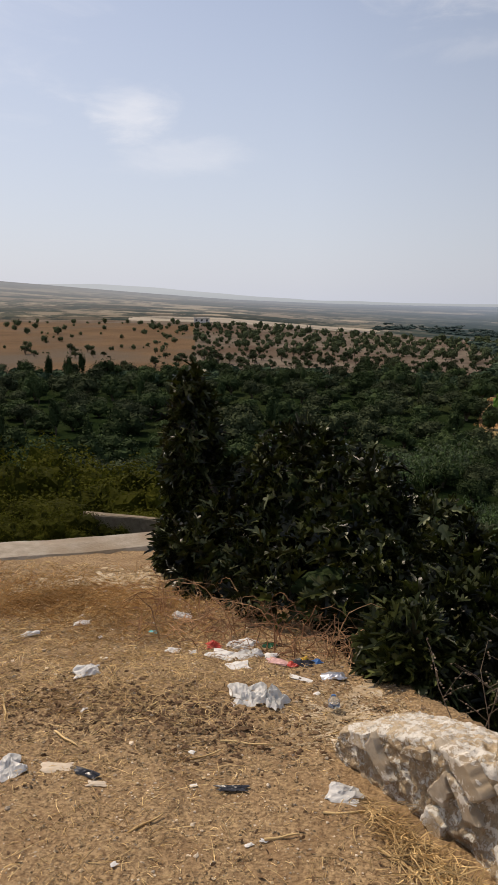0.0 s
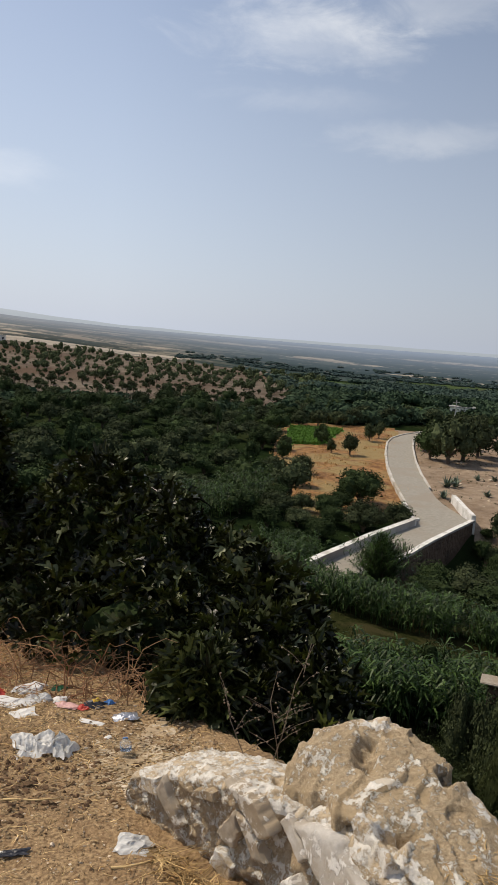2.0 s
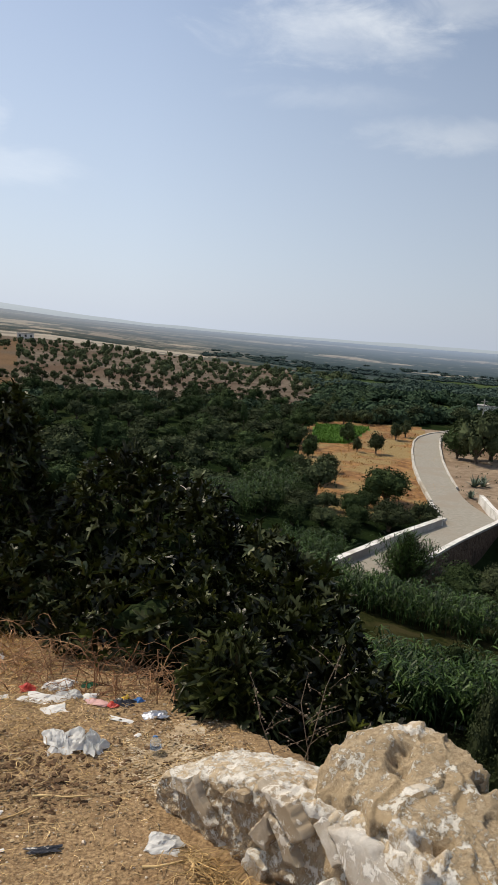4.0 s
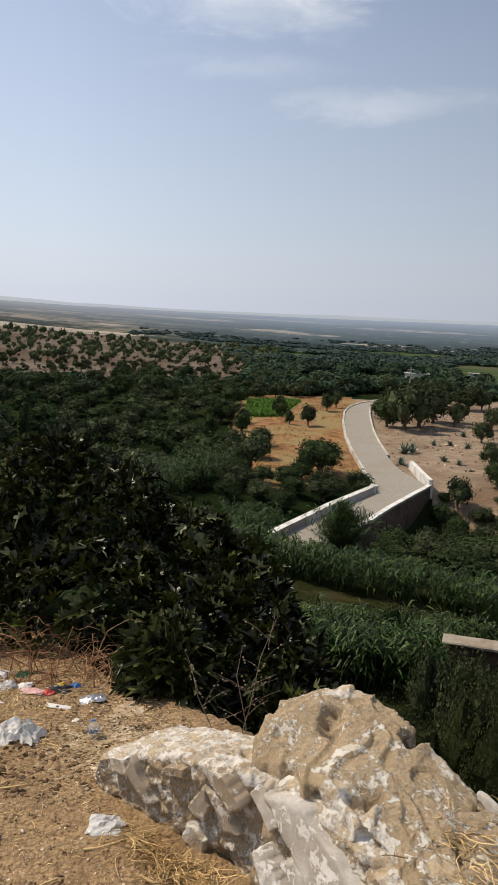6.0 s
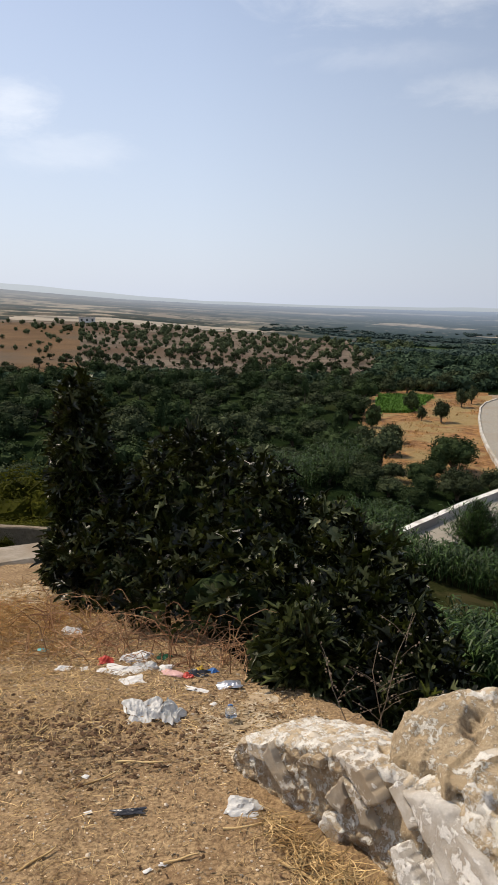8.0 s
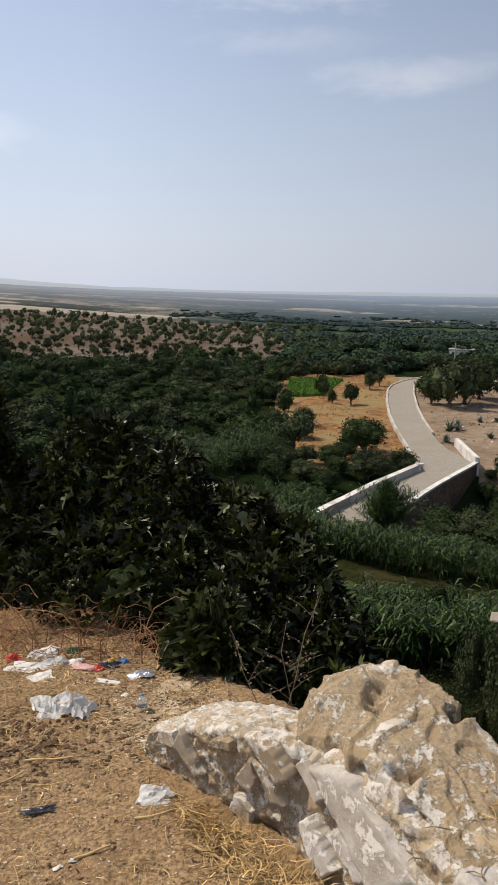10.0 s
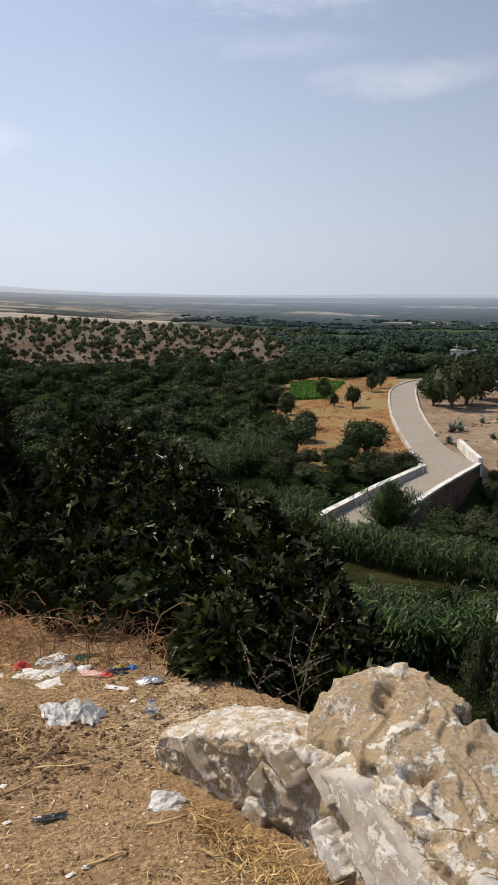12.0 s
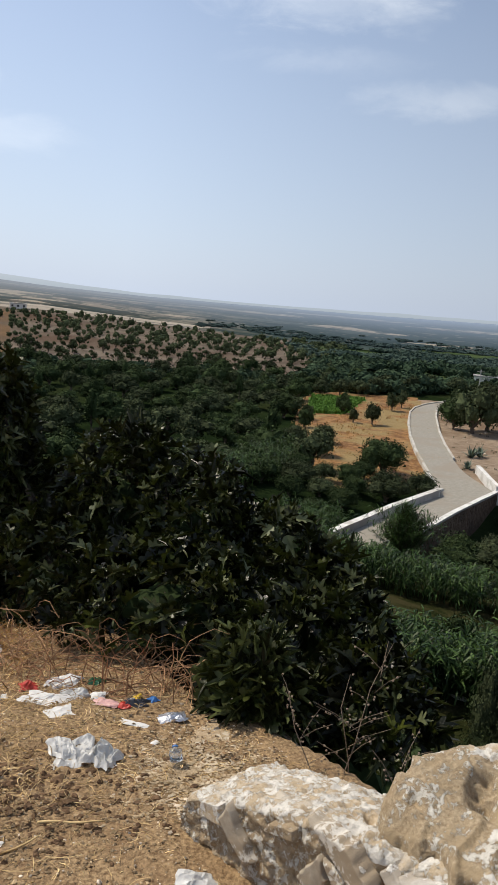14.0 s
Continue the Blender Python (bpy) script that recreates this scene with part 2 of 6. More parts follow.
WHITEWASH = material("whitewashed_concrete", (0.62, 0.60, 0.56), (0.78, 0.76, 0.72), (0.50, 0.47, 0.42), scale=3, big=0.7, bump=0.3, bump_scale=14)
PALEKERB = material("weathered_white_kerb", (0.44, 0.41, 0.36), (0.60, 0.57, 0.51), (0.36, 0.31, 0.24), scale=2.2, big=0.5, bump=0.3, bump_scale=14)
GREYCON = material("grey_concrete", (0.30, 0.29, 0.27), (0.40, 0.38, 0.36), (0.24, 0.22, 0.20), scale=2, big=0.5, bump=0.3, bump_scale=10)
BROWNWALL = material("brown_masonry", (0.085, 0.052, 0.034), (0.15, 0.098, 0.066), (0.07, 0.046, 0.032), scale=2.2, big=0.4, bump=0.8, bump_scale=3)
KERBM = material("worn_concrete_kerb", (0.26, 0.218, 0.165), (0.37, 0.322, 0.258), (0.25, 0.195, 0.135), scale=9, big=1.5, bump=0.4, bump_scale=40)
def flaky(name, dark, light, patch, flake, cover=0.58, scale=18.0, flake_scale=26.0, rough=0.9, bump=0.7, patch_at=(0.50, 0.60)):
    """Weathered stone or mortar: a grained ground with stained patches, under thin ragged flakes of limewash."""
    m = bpy.data.materials.new(name)
    m.use_nodes = True
    nt = m.node_tree
    bs = nt.nodes["Principled BSDF"]
    N, L = nt.nodes.new, nt.links.new
    co = N("ShaderNodeNewGeometry").outputs["Position"]

    def grain(sc, detail, roughness, distort=0.0):
        n = N("ShaderNodeTexNoise")
        n.inputs["Scale"].default_value, n.inputs["Detail"].default_value = sc, detail
        n.inputs["Roughness"].default_value, n.inputs["Distortion"].default_value = roughness, distort
        L(co, n.inputs["Vector"])
        return n.outputs["Fac"]

    def between(value, lo, hi):
        r = N("ShaderNodeMapRange")
        r.inputs["From Min"].default_value, r.inputs["From Max"].default_value = lo, hi
        L(value, r.inputs["Value"])
        return r.outputs["Result"]

    def mix(fac, c1, c2):
        x = N("ShaderNodeMixRGB")
        L(fac, x.inputs["Fac"])
        for k, c in (("Color1", c1), ("Color2", c2)):
            if isinstance(c, tuple):
                x.inputs[k].default_value = (*c, 1)
            else:
                L(c, x.inputs[k])
        return x.outputs["Color"]

    def maths(op, a, b):
        x = N("ShaderNodeMath")
        x.operation = op
        for k, v in enumerate((a, b)):
            if isinstance(v, float):
                x.inputs[k].default_value = v
            else:
                L(v, x.inputs[k])
        return x.outputs["Value"]

    fine, speck = grain(scale * 3.2, 9, 0.7), grain(190, 4, 0.6)
    col = mix(between(fine, 0.34, 0.66), dark, light)
    col = mix(between(grain(scale * 0.45, 6, 0.6), *patch_at), col, patch)
    broad = grain(flake_scale * 0.30, 5, 0.55)
    ragged = maths("ADD", grain(flake_scale, 9, 0.72, 0.6), maths("MULTIPLY", broad, 0.9))
    mask = between(ragged, cover + 0.43, cover + 0.475)
    lime = mix(between(speck, 0.3, 0.7), tuple(v * 0.80 for v in flake), flake)
    col = mix(mask, col, lime)
    L(col, bs.inputs["Base Color"])
    bs.inputs["Roughness"].default_value, bs.inputs["Specular IOR Level"].default_value = rough, 0.2
    height = maths("ADD", maths("ADD", maths("MULTIPLY", fine, 0.8), maths("MULTIPLY", speck, 0.25)), maths("MULTIPLY", mask, 0.22))
    bp = N("ShaderNodeBump")
    bp.inputs["Strength"].default_value, bp.inputs["Distance"].default_value = bump, 0.011
    L(height, bp.inputs["Height"])
    L(bp.outputs["Normal"], bs.inputs["Normal"])
    return m


TANROCK = flaky("sandy_tan_rock", (0.26, 0.185, 0.105), (0.56, 0.445, 0.295), (0.39, 0.295, 0.180), (0.78, 0.73, 0.63), 0.585, 28, 60, bump=1.0)
EARTHFACE = flaky("earth_mortar", (0.27, 0.190, 0.108), (0.52, 0.405, 0.265), (0.45, 0.355, 0.24), (0.82, 0.765, 0.66), 0.56, 34, 80, bump=1.0)
LIMECRUST = flaky("flaking_limewash", (0.42, 0.315, 0.195), (0.62, 0.51, 0.36), (0.60, 0.53, 0.43), (0.80, 0.755, 0.67), 0.505, 26, 55, bump=0.9)
SLABGREY = flaky("grey_plastered_stone", (0.33, 0.272, 0.200), (0.46, 0.392, 0.300), (0.37, 0.292, 0.20), (0.76, 0.70, 0.60), 0.62, 10, 30, bump=0.6)
SLABLIME = flaky("limewashed_stone", (0.43, 0.395, 0.345), (0.58, 0.545, 0.49), (0.40, 0.350, 0.285), (0.80, 0.765, 0.70), 0.575, 10, 30, bump=0.7)
PALEDIRT = flaky("pale_packed_earth", (0.30, 0.215, 0.125), (0.52, 0.405, 0.265), (0.44, 0.335, 0.21), (0.62, 0.53, 0.40), 0.57, 22, 30, bump=0.5)
DIRTROCK = material("crumbled_plaster", (0.30, 0.218, 0.126), (0.55, 0.425, 0.265), (0.63, 0.515, 0.36), scale=24, big=9, bump=0.9, bump_scale=60, mid=(0.54, 0.62))
OLIVE = material("olive_foliage", (0.030, 0.040, 0.018), (0.068, 0.082, 0.040), scale=0.8, bump=0, island=0.30, rand=0.3, rough=0.9, spec=0.05)
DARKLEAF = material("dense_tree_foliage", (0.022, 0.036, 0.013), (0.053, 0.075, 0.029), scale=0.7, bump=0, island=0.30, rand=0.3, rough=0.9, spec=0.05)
# the farther the grove, the more blue haze is put into its leaf colour
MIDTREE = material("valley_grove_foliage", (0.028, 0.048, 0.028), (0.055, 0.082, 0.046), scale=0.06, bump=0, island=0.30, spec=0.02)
FARTREE = material("haze_tinted_grove_foliage", (0.036, 0.058, 0.046), (0.062, 0.088, 0.068), scale=0.02, bump=0, island=0.2, spec=0.02)
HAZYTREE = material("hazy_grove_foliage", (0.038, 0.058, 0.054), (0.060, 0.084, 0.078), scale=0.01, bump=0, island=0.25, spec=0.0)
SHRUBLEAF = material("yellowish_shrub_foliage", (0.034, 0.038, 0.004), (0.082, 0.083, 0.010), scale=1.2, bump=0, island=0.45, rand=0.15, rough=0.85, spec=0.05, translucent=0.3)
SHRUBDARK = material("fine_shrub_foliage", (0.024, 0.034, 0.012), (0.068, 0.080, 0.032), scale=1.4, bump=0, island=0.5, rough=0.85, spec=0.05, translucent=0.25)
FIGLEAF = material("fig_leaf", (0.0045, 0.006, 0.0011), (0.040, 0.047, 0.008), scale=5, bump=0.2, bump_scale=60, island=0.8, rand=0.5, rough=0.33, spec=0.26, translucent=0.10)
# pale leaf undersides; the same tint paints sunlit glints into the colour
FIGPALE = material("sunlit_pale_fig_leaf", (0.075, 0.090, 0.035), (0.19, 0.205, 0.105), scale=9, bump=0.2, bump_scale=60, rough=0.5, rand=0.2, translucent=0.25)
# lit copy of the fig leaf for the low front clump, light put into its colour
FIGLIT = material("lit_fig_leaf", (0.036, 0.046, 0.013), (0.105, 0.118, 0.040), scale=7, bump=0.2, bump_scale=60, island=0.5, rough=0.4, spec=0.25, translucent=0.2)
REEDM = material("cane_leaf", (0.012, 0.030, 0.007), (0.075, 0.125, 0.032), scale=1.5, bump=0, island=0.6, rough=0.45, spec=0.16, translucent=0.2)
BARK = material("grey_brown_bark", (0.07, 0.052, 0.038), (0.15, 0.115, 0.085), scale=9, bump=0.8, bump_scale=20)
STRAW = material("dry_straw", (0.30, 0.185, 0.072), (0.78, 0.58, 0.29), scale=3, bump=0, island=0.5, rough=0.8)
TWIG = material("dry_reddish_twig", (0.19, 0.085, 0.040), (0.50, 0.31, 0.17), scale=2, bump=0, island=0.45, rough=0.85)
STALK = material("dry_grey_stalk", (0.15, 0.11, 0.075), (0.26, 0.20, 0.145), scale=8, bump=0, island=0.2)
PEBBLE = material("pebble", (0.26, 0.190, 0.120), (0.64, 0.55, 0.43), scale=6, bump=0.3, island=0.6)
CLOD = material("dirt_clod", (0.16, 0.105, 0.055), (0.32, 0.23, 0.13), scale=20, bump=0.6, bump_scale=60, island=0.35)
CRUMB = material("soil_crumb", (0.17, 0.110, 0.058), (0.60, 0.46, 0.28), scale=9, bump=0, island=0.65)
DARKSOIL = material("dark_crumbled_earth", (0.085, 0.047, 0.024), (0.17, 0.104, 0.055), scale=30, bump=0.6, bump_scale=60, island=0.3)
AGAVEM = material("agave_leaf", (0.07, 0.10, 0.07), (0.12, 0.15, 0.10), scale=3, bump=0, rand=0.2, rough=0.6)
DEADLEAF = material("dead_leaf", (0.085, 0.046, 0.023), (0.21, 0.130, 0.068), scale=14, bump=0, island=0.6)
GRASS = material("dry_grass", (0.30, 0.165, 0.055), (0.52, 0.31, 0.115), scale=0.8, bump=0, island=0.4)
BEIGEWALL = material("beige_earthen_render", (0.17, 0.130, 0.085), (0.26, 0.205, 0.140), (0.14, 0.112, 0.070), scale=6, big=2.0, bump=0.5, bump_scale=20)
PLASTER = material("pale_plaster", (0.62, 0.58, 0.52), (0.74, 0.71, 0.66), scale=2, bump=0.2, bump_scale=10)


def plastic(name, c, rough=0.35, trans=0.0, noise_mix=0.12):
    d = tuple(max(0, v * (1 - noise_mix)) for v in c)
    m = material(name, d, c, scale=25, bump=0.15, bump_scale=60, rough=rough, spec=0.5, translucent=trans)
    return m


BAGWHITE = plastic("thin_white_plastic", (0.76, 0.75, 0.72), 0.3, 0.3)
BAGTHIN = plastic("thin_translucent_plastic", (0.84, 0.83, 0.79), 0.25, 0.35)
PAPER = plastic("crumpled_white_paper", (0.78, 0.76, 0.72), 0.7, 0.1)
BLACKPL = plastic("black_plastic", (0.03, 0.03, 0.035), 0.3)
REDPL = plastic("red_packet", (0.55, 0.05, 0.03), 0.4)
GREENPL = plastic("green_bottle_glass", (0.03, 0.11, 0.05), 0.12)
YELLOWPL = plastic("yellow_packet", (0.75, 0.50, 0.05), 0.4)
BLUEPL = plastic("blue_plastic", (0.06, 0.20, 0.50), 0.35)
TEALPL = plastic("teal_plastic", (0.05, 0.42, 0.45), 0.4)
PINKPL = plastic("faded_pink_packet", (0.62, 0.36, 0.33), 0.5)
CARDM = plastic("beige_cardboard", (0.60, 0.50, 0.38), 0.8)
FOIL = material("silver_foil", (0.55, 0.55, 0.57), (0.75, 0.75, 0.77), scale=30, bump=0.5, bump_scale=50, rough=0.3, metal=0.8)
CLEARPL = bpy.data.materials.new("clear_plastic")
CLEARPL.use_nodes = True
_b = CLEARPL.node_tree.nodes["Principled BSDF"]
_b.inputs["Base Color"].default_value = (0.86, 0.90, 0.92, 1)
_b.inputs["Roughness"].default_value, _b.inputs["Transmission Weight"].default_value, _b.inputs["IOR"].default_value = 0.12, 0.9, 1.25


# ---- mesh helpers ----
rng = np.random.default_rng(7)


def data_of(name, V, F, mats, smooth=False, slots=None):
    me = bpy.data.meshes.new(name)
    me.from_pydata(np.asarray(V).tolist(), [], F.tolist() if isinstance(F, np.ndarray) else F)
    for m in mats if isinstance(mats, (list, tuple)) else [mats]:
        me.materials.append(m)
    if smooth:
        me.polygons.foreach_set("use_smooth", [True] * len(me.polygons))
    if slots is not None:
        me.polygons.foreach_set("material_index", slots)
    me.update()
    return me


def part(name, me, parent=None, label="", at=None):
    ob = new(name, me)
    if parent:
        ob.parent = parent
    if at is not None:
        ob.matrix_basis = at
    if label:
        ob["label"] = label
    return ob


def bm_data(name, bm, mats, smooth=False):
    me = bpy.data.meshes.new(name)
    bm.to_mesh(me)
    bm.free()
    for m in mats if isinstance(mats, (list, tuple)) else [mats]:
        me.materials.append(m)
    if smooth:
        me.polygons.foreach_set("use_smooth", [True] * len(me.polygons))
    return me


class Pile:
    """Gathers many small pieces into one mesh."""

    def __init__(self):
        self.v, self.f, self.n = [], [], 0

    def add(self, V, F):
        self.v.append(np.asarray(V, float))
        self.f.extend([[i + self.n for i in f] for f in F])
        self.n += len(V)

    def cards(self, centres, normals, size, aspect=0.55):
        """Leaf cards: pointed four-cornered leaves about the normals."""
        n = len(centres)
        up = rng.normal(size=(n, 3))
        a = np.cross(normals, up)
        a /= np.linalg.norm(a, axis=1)[:, None] + 1e-9
        b = np.cross(normals, a)
        b /= np.linalg.norm(b, axis=1)[:, None] + 1e-9
        s = (np.asarray(size) * np.ones(n))[:, None]
        q = np.stack([centres - a * s, centres - b * s * aspect, centres + a * s, centres + b * s * aspect], 1).reshape(-1, 3)
        self.v.append(q)
        k = np.arange(n)[:, None] * 4 + np.arange(4) + self.n
        self.f.extend(k.tolist())
        self.n += 4 * n

    def tube(self, pts, radii, sides=5):
        p = np.asarray(pts, float)
        n = len(p)
        d = np.empty_like(p)
        d[1:-1], d[0], d[-1] = p[2:] - p[:-2], p[1] - p[0], p[-1] - p[-2]
        d /= np.sqrt((d * d).sum(1))[:, None] + 1e-9
        ref = np.where(np.abs(d[:, 2:]) < 0.9, (0.31, 0.17, 0.93), (1.0, 0.0, 0.0))
        s = np.stack([d[:, 1] * ref[:, 2] - d[:, 2] * ref[:, 1], d[:, 2] * ref[:, 0] - d[:, 0] * ref[:, 2], d[:, 0] * ref[:, 1] - d[:, 1] * ref[:, 0]], 1)
        s /= np.sqrt((s * s).sum(1))[:, None] + 1e-9
        u = np.stack([s[:, 1] * d[:, 2] - s[:, 2] * d[:, 1], s[:, 2] * d[:, 0] - s[:, 0] * d[:, 2], s[:, 0] * d[:, 1] - s[:, 1] * d[:, 0]], 1)
        a = np.arange(sides) * (2 * math.pi / sides)
        V = p[:, None] + np.asarray(radii, float)[:, None, None] * (np.cos(a)[None, :, None] * s[:, None] + np.sin(a)[None, :, None] * u[:, None])
        b = self.n
        for i in range(n - 1):
            for k in range(sides):
                k2 = (k + 1) % sides
                self.f.append([b + i * sides + k, b + i * sides + k2, b + (i + 1) * sides + k2, b + (i + 1) * sides + k])
        self.f.append([b + (n - 1) * sides + k for k in range(sides)])
        self.v.append(V.reshape(-1, 3))
        self.n += n * sides

    def strip(self, pts, widths, side):
        pts, side = np.asarray(pts, float), np.asarray(side, float)
        V = []
        for p, w in zip(pts, widths):
            V += [p - side * w / 2, p + side * w / 2]
        self.add(V, [[2 * i, 2 * i + 1, 2 * i + 3, 2 * i + 2] for i in range(len(pts) - 1)])

    def mesh(self, name, mats, smooth=False):
        return data_of(name, np.concatenate(self.v), self.f, mats, smooth)


def ball(level):
    bm = bmesh.new()
    bmesh.ops.create_icosphere(bm, subdivisions=level, radius=1)
    V = np.array([v.co[:] for v in bm.verts])
    F = [[v.index for v in f.verts] for f in bm.faces]
    bm.free()
    return V, F


BALL1, BALL2, BALL3 = ball(1), ball(2), ball(3)


def lump(base, centre, radii, rough=0.2, freq=1.6, seed=0.0):
    V, F = base
    k = np.array([1 + rough * noise.noise(Vector(v) * freq + Vector((seed, seed * 1.7, 0))) * 2 for v in V])
    return V * k[:, None] * np.asarray(radii) + np.asarray(centre), F


def unit(n):
    v = rng.normal(size=(n, 3))
    return v / np.linalg.norm(v, axis=1)[:, None]


# ---- terrain ----
def terrace_z(y):
    return 0.115 * (2.93 - y)


EDGE_X = [-40, -3.0, -1.9, -0.6, 0.1, 1.2, 1.75, 2.3, 2.9, 40]
EDGE_Y = [-12, 5.0, 5.7, 6.55, 5.6, 3.75, 3.15, 2.45, 1.2, -60]
AZ = [-1.2, -0.5, -0.33, -0.2, -0.07, 0.08, 0.25, 0.6, 1.2]
Z420 = [-5, -6, -6.3, -7.2, -11.2, -14.2, -16.5, -16, -14]
Z2500 = [75, 64, 34, 13, 2, -3, -6, -4, 0]


def smooth(t):
    t = np.clip(t, 0, 1)
    return t * t * (3 - 2 * t)


def ground_z(x, y):
    x, y = np.asarray(x, float), np.asarray(y, float)
    s = np.maximum(0.0, (y - np.interp(x, EDGE_X, EDGE_Y)) * 0.72)
    right = np.interp(s, [0, 0.25, 1.6, 15, 20, 34, 45], [0, -0.35, -1.9, -9.6, -10.1, -11.9, -13])
    left = np.interp(s, [0, 0.3, 3, 9, 22, 45], [0, -0.35, -1.3, -4.6, -10.2, -13])
    w = smooth((x + 1.8) / 2.4)
    drop = left * (1 - w) + right * w
    d = np.hypot(x, y)
    front = y > -5
    base = np.where(s > 0, drop, 0) + np.where(d < 60, 0.115 * (2.93 - np.minimum(y, np.interp(x, EDGE_X, EDGE_Y))) * np.clip(1 - s / 40, 0, 1), 0)
    az = np.arctan2(x, np.maximum(y, 1e-3))
    z420, z2500 = np.interp(az, AZ, Z420), np.interp(az, AZ, Z2500)
    t1 = smooth((d - 165) / 255.0)
    t2 = np.clip((d - 420) / 2080.0, 0, 1) ** 1.25
    far = -13 + (z420 + 13) * t1 + (z2500 - z420) * t2 - np.clip(d - 2500, 0, None) * 0.012
    z = np.where(d > 60, np.where(front, far, base), base)
    # stream bed beside and under the road bridge
    z = z - 2.3 * np.exp(-(((x - 22) / 13.0) ** 2 + ((y - 49) / 7.0) ** 2))
    z = z - 2.6 * np.exp(-(((x - 27.5) / 5.0) ** 2 + ((y - 53.5) / 5.0) ** 2))
    return np.where(y < -5, np.maximum(base, -13), z)


def gz(x, y):
    if -5 < y < 8 and abs(x) < 6 and y <= np.interp(x, EDGE_X, EDGE_Y):
        return 0.115 * (2.93 - y)
    return float(ground_z(x, y))


def zone(x, y, d, az, s, wob):
    """Which kind of ground lies at a place."""
    if s <= 0.02:
        return 0
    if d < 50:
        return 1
    if d < 152 + wob * 8:
        v = wob * 3
        if 103 < y + v * 0.4 < 124 and 16.8 + (y - 103) * 0.19 < x < 22.6 + (y - 103) * 0.38:
            return 5
        line = 23.0 + (y - 60.5) * 0.235
        if x > max(line + 2.2, 27.5) and 53 + v < y < 128 + v and x < 90:
            return 4
        if 44 + v < y < 62 and 33.0 - (60.9 - y) * 0.40 + v * 0.3 < x < 90:
            return 4
        if max(13.2, 8.5 + (y - 70) * 0.21) + v < x <= line + 2.3 and 61 + v < y < 131 + v:
            return 3
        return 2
    if d < 430 + wob * 30:
        if az < -0.245 + wob * 0.02 and d < 345:
            return 7
        if az < 0.16 + wob * 0.05 and 150 < d < 360:
            return 6
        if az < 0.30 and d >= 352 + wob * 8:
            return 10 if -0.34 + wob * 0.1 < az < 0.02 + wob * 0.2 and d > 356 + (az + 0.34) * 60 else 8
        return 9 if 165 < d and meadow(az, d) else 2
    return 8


def meadow(az, d):
    """Clearings between the groves of the far valley floor."""
    return noise.noise(Vector((az * 7.0 + 2, d * 0.014, 5))) > 0.06


def build_ground():
    r = np.concatenate([[0.02], np.arange(0.4, 8.2, 0.055), np.geomspace(8.3, 54, 70), np.arange(55, 165, 1.0), np.geomspace(166.5, 4600, 120)])
    a = np.unique(np.concatenate([np.radians(np.arange(-44, 44.01, 0.3)), np.radians(np.arange(44, 316, 4.0))]))
    R, A = np.meshgrid(r, a, indexing="ij")
    X, Y = 1.2 + R * np.sin(A), 0.1 + R * np.cos(A)
    Z = ground_z(X, Y)
    near = (R < 8.5) & (Y > -1)
    for i, j in zip(*np.nonzero(near)):
        p = Vector((X[i, j], Y[i, j], 0))
        Z[i, j] += 0.030 * noise.noise(p * 1.7) + 0.014 * noise.noise(p * 6) + 0.009 * noise.noise(p * 19)
    mid = (R >= 8.5) & (R < 160)
    for i, j in zip(*np.nonzero(mid)):
        p = Vector((X[i, j], Y[i, j], 0))
        Z[i, j] += 0.16 * noise.noise(p * 0.35)
    nr, na = R.shape
    V = np.stack([X, Y, Z], -1).reshape(-1, 3)
    i, j = np.meshgrid(np.arange(nr - 1), np.arange(na), indexing="ij")
    j2 = (j + 1) % na
    F = np.stack([i * na + j, i * na + j2, (i + 1) * na + j2, (i + 1) * na + j], -1).reshape(-1, 4)
    C = V[F].mean(1)
    S = (C[:, 1] - np.interp(C[:, 0], EDGE_X, EDGE_Y)) * 0.72
    slots = []
    for (x, y, z), s in zip(C, S):
        d, az = math.hypot(x, y), math.atan2(x, max(y, 1e-3))
        k = 0.05 if d < 200 else 0.012
        slots.append(zone(x, y, d, az, s, noise.noise(Vector((x * k, y * k, 3.1)))))
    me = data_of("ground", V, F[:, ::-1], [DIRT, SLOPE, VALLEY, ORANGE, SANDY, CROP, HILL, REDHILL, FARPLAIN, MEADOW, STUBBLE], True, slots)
    return tagged(new("ground", me), "dry dirt terrace above a green valley and hazy plain", "ground", kind="structure")


ground = build_ground()


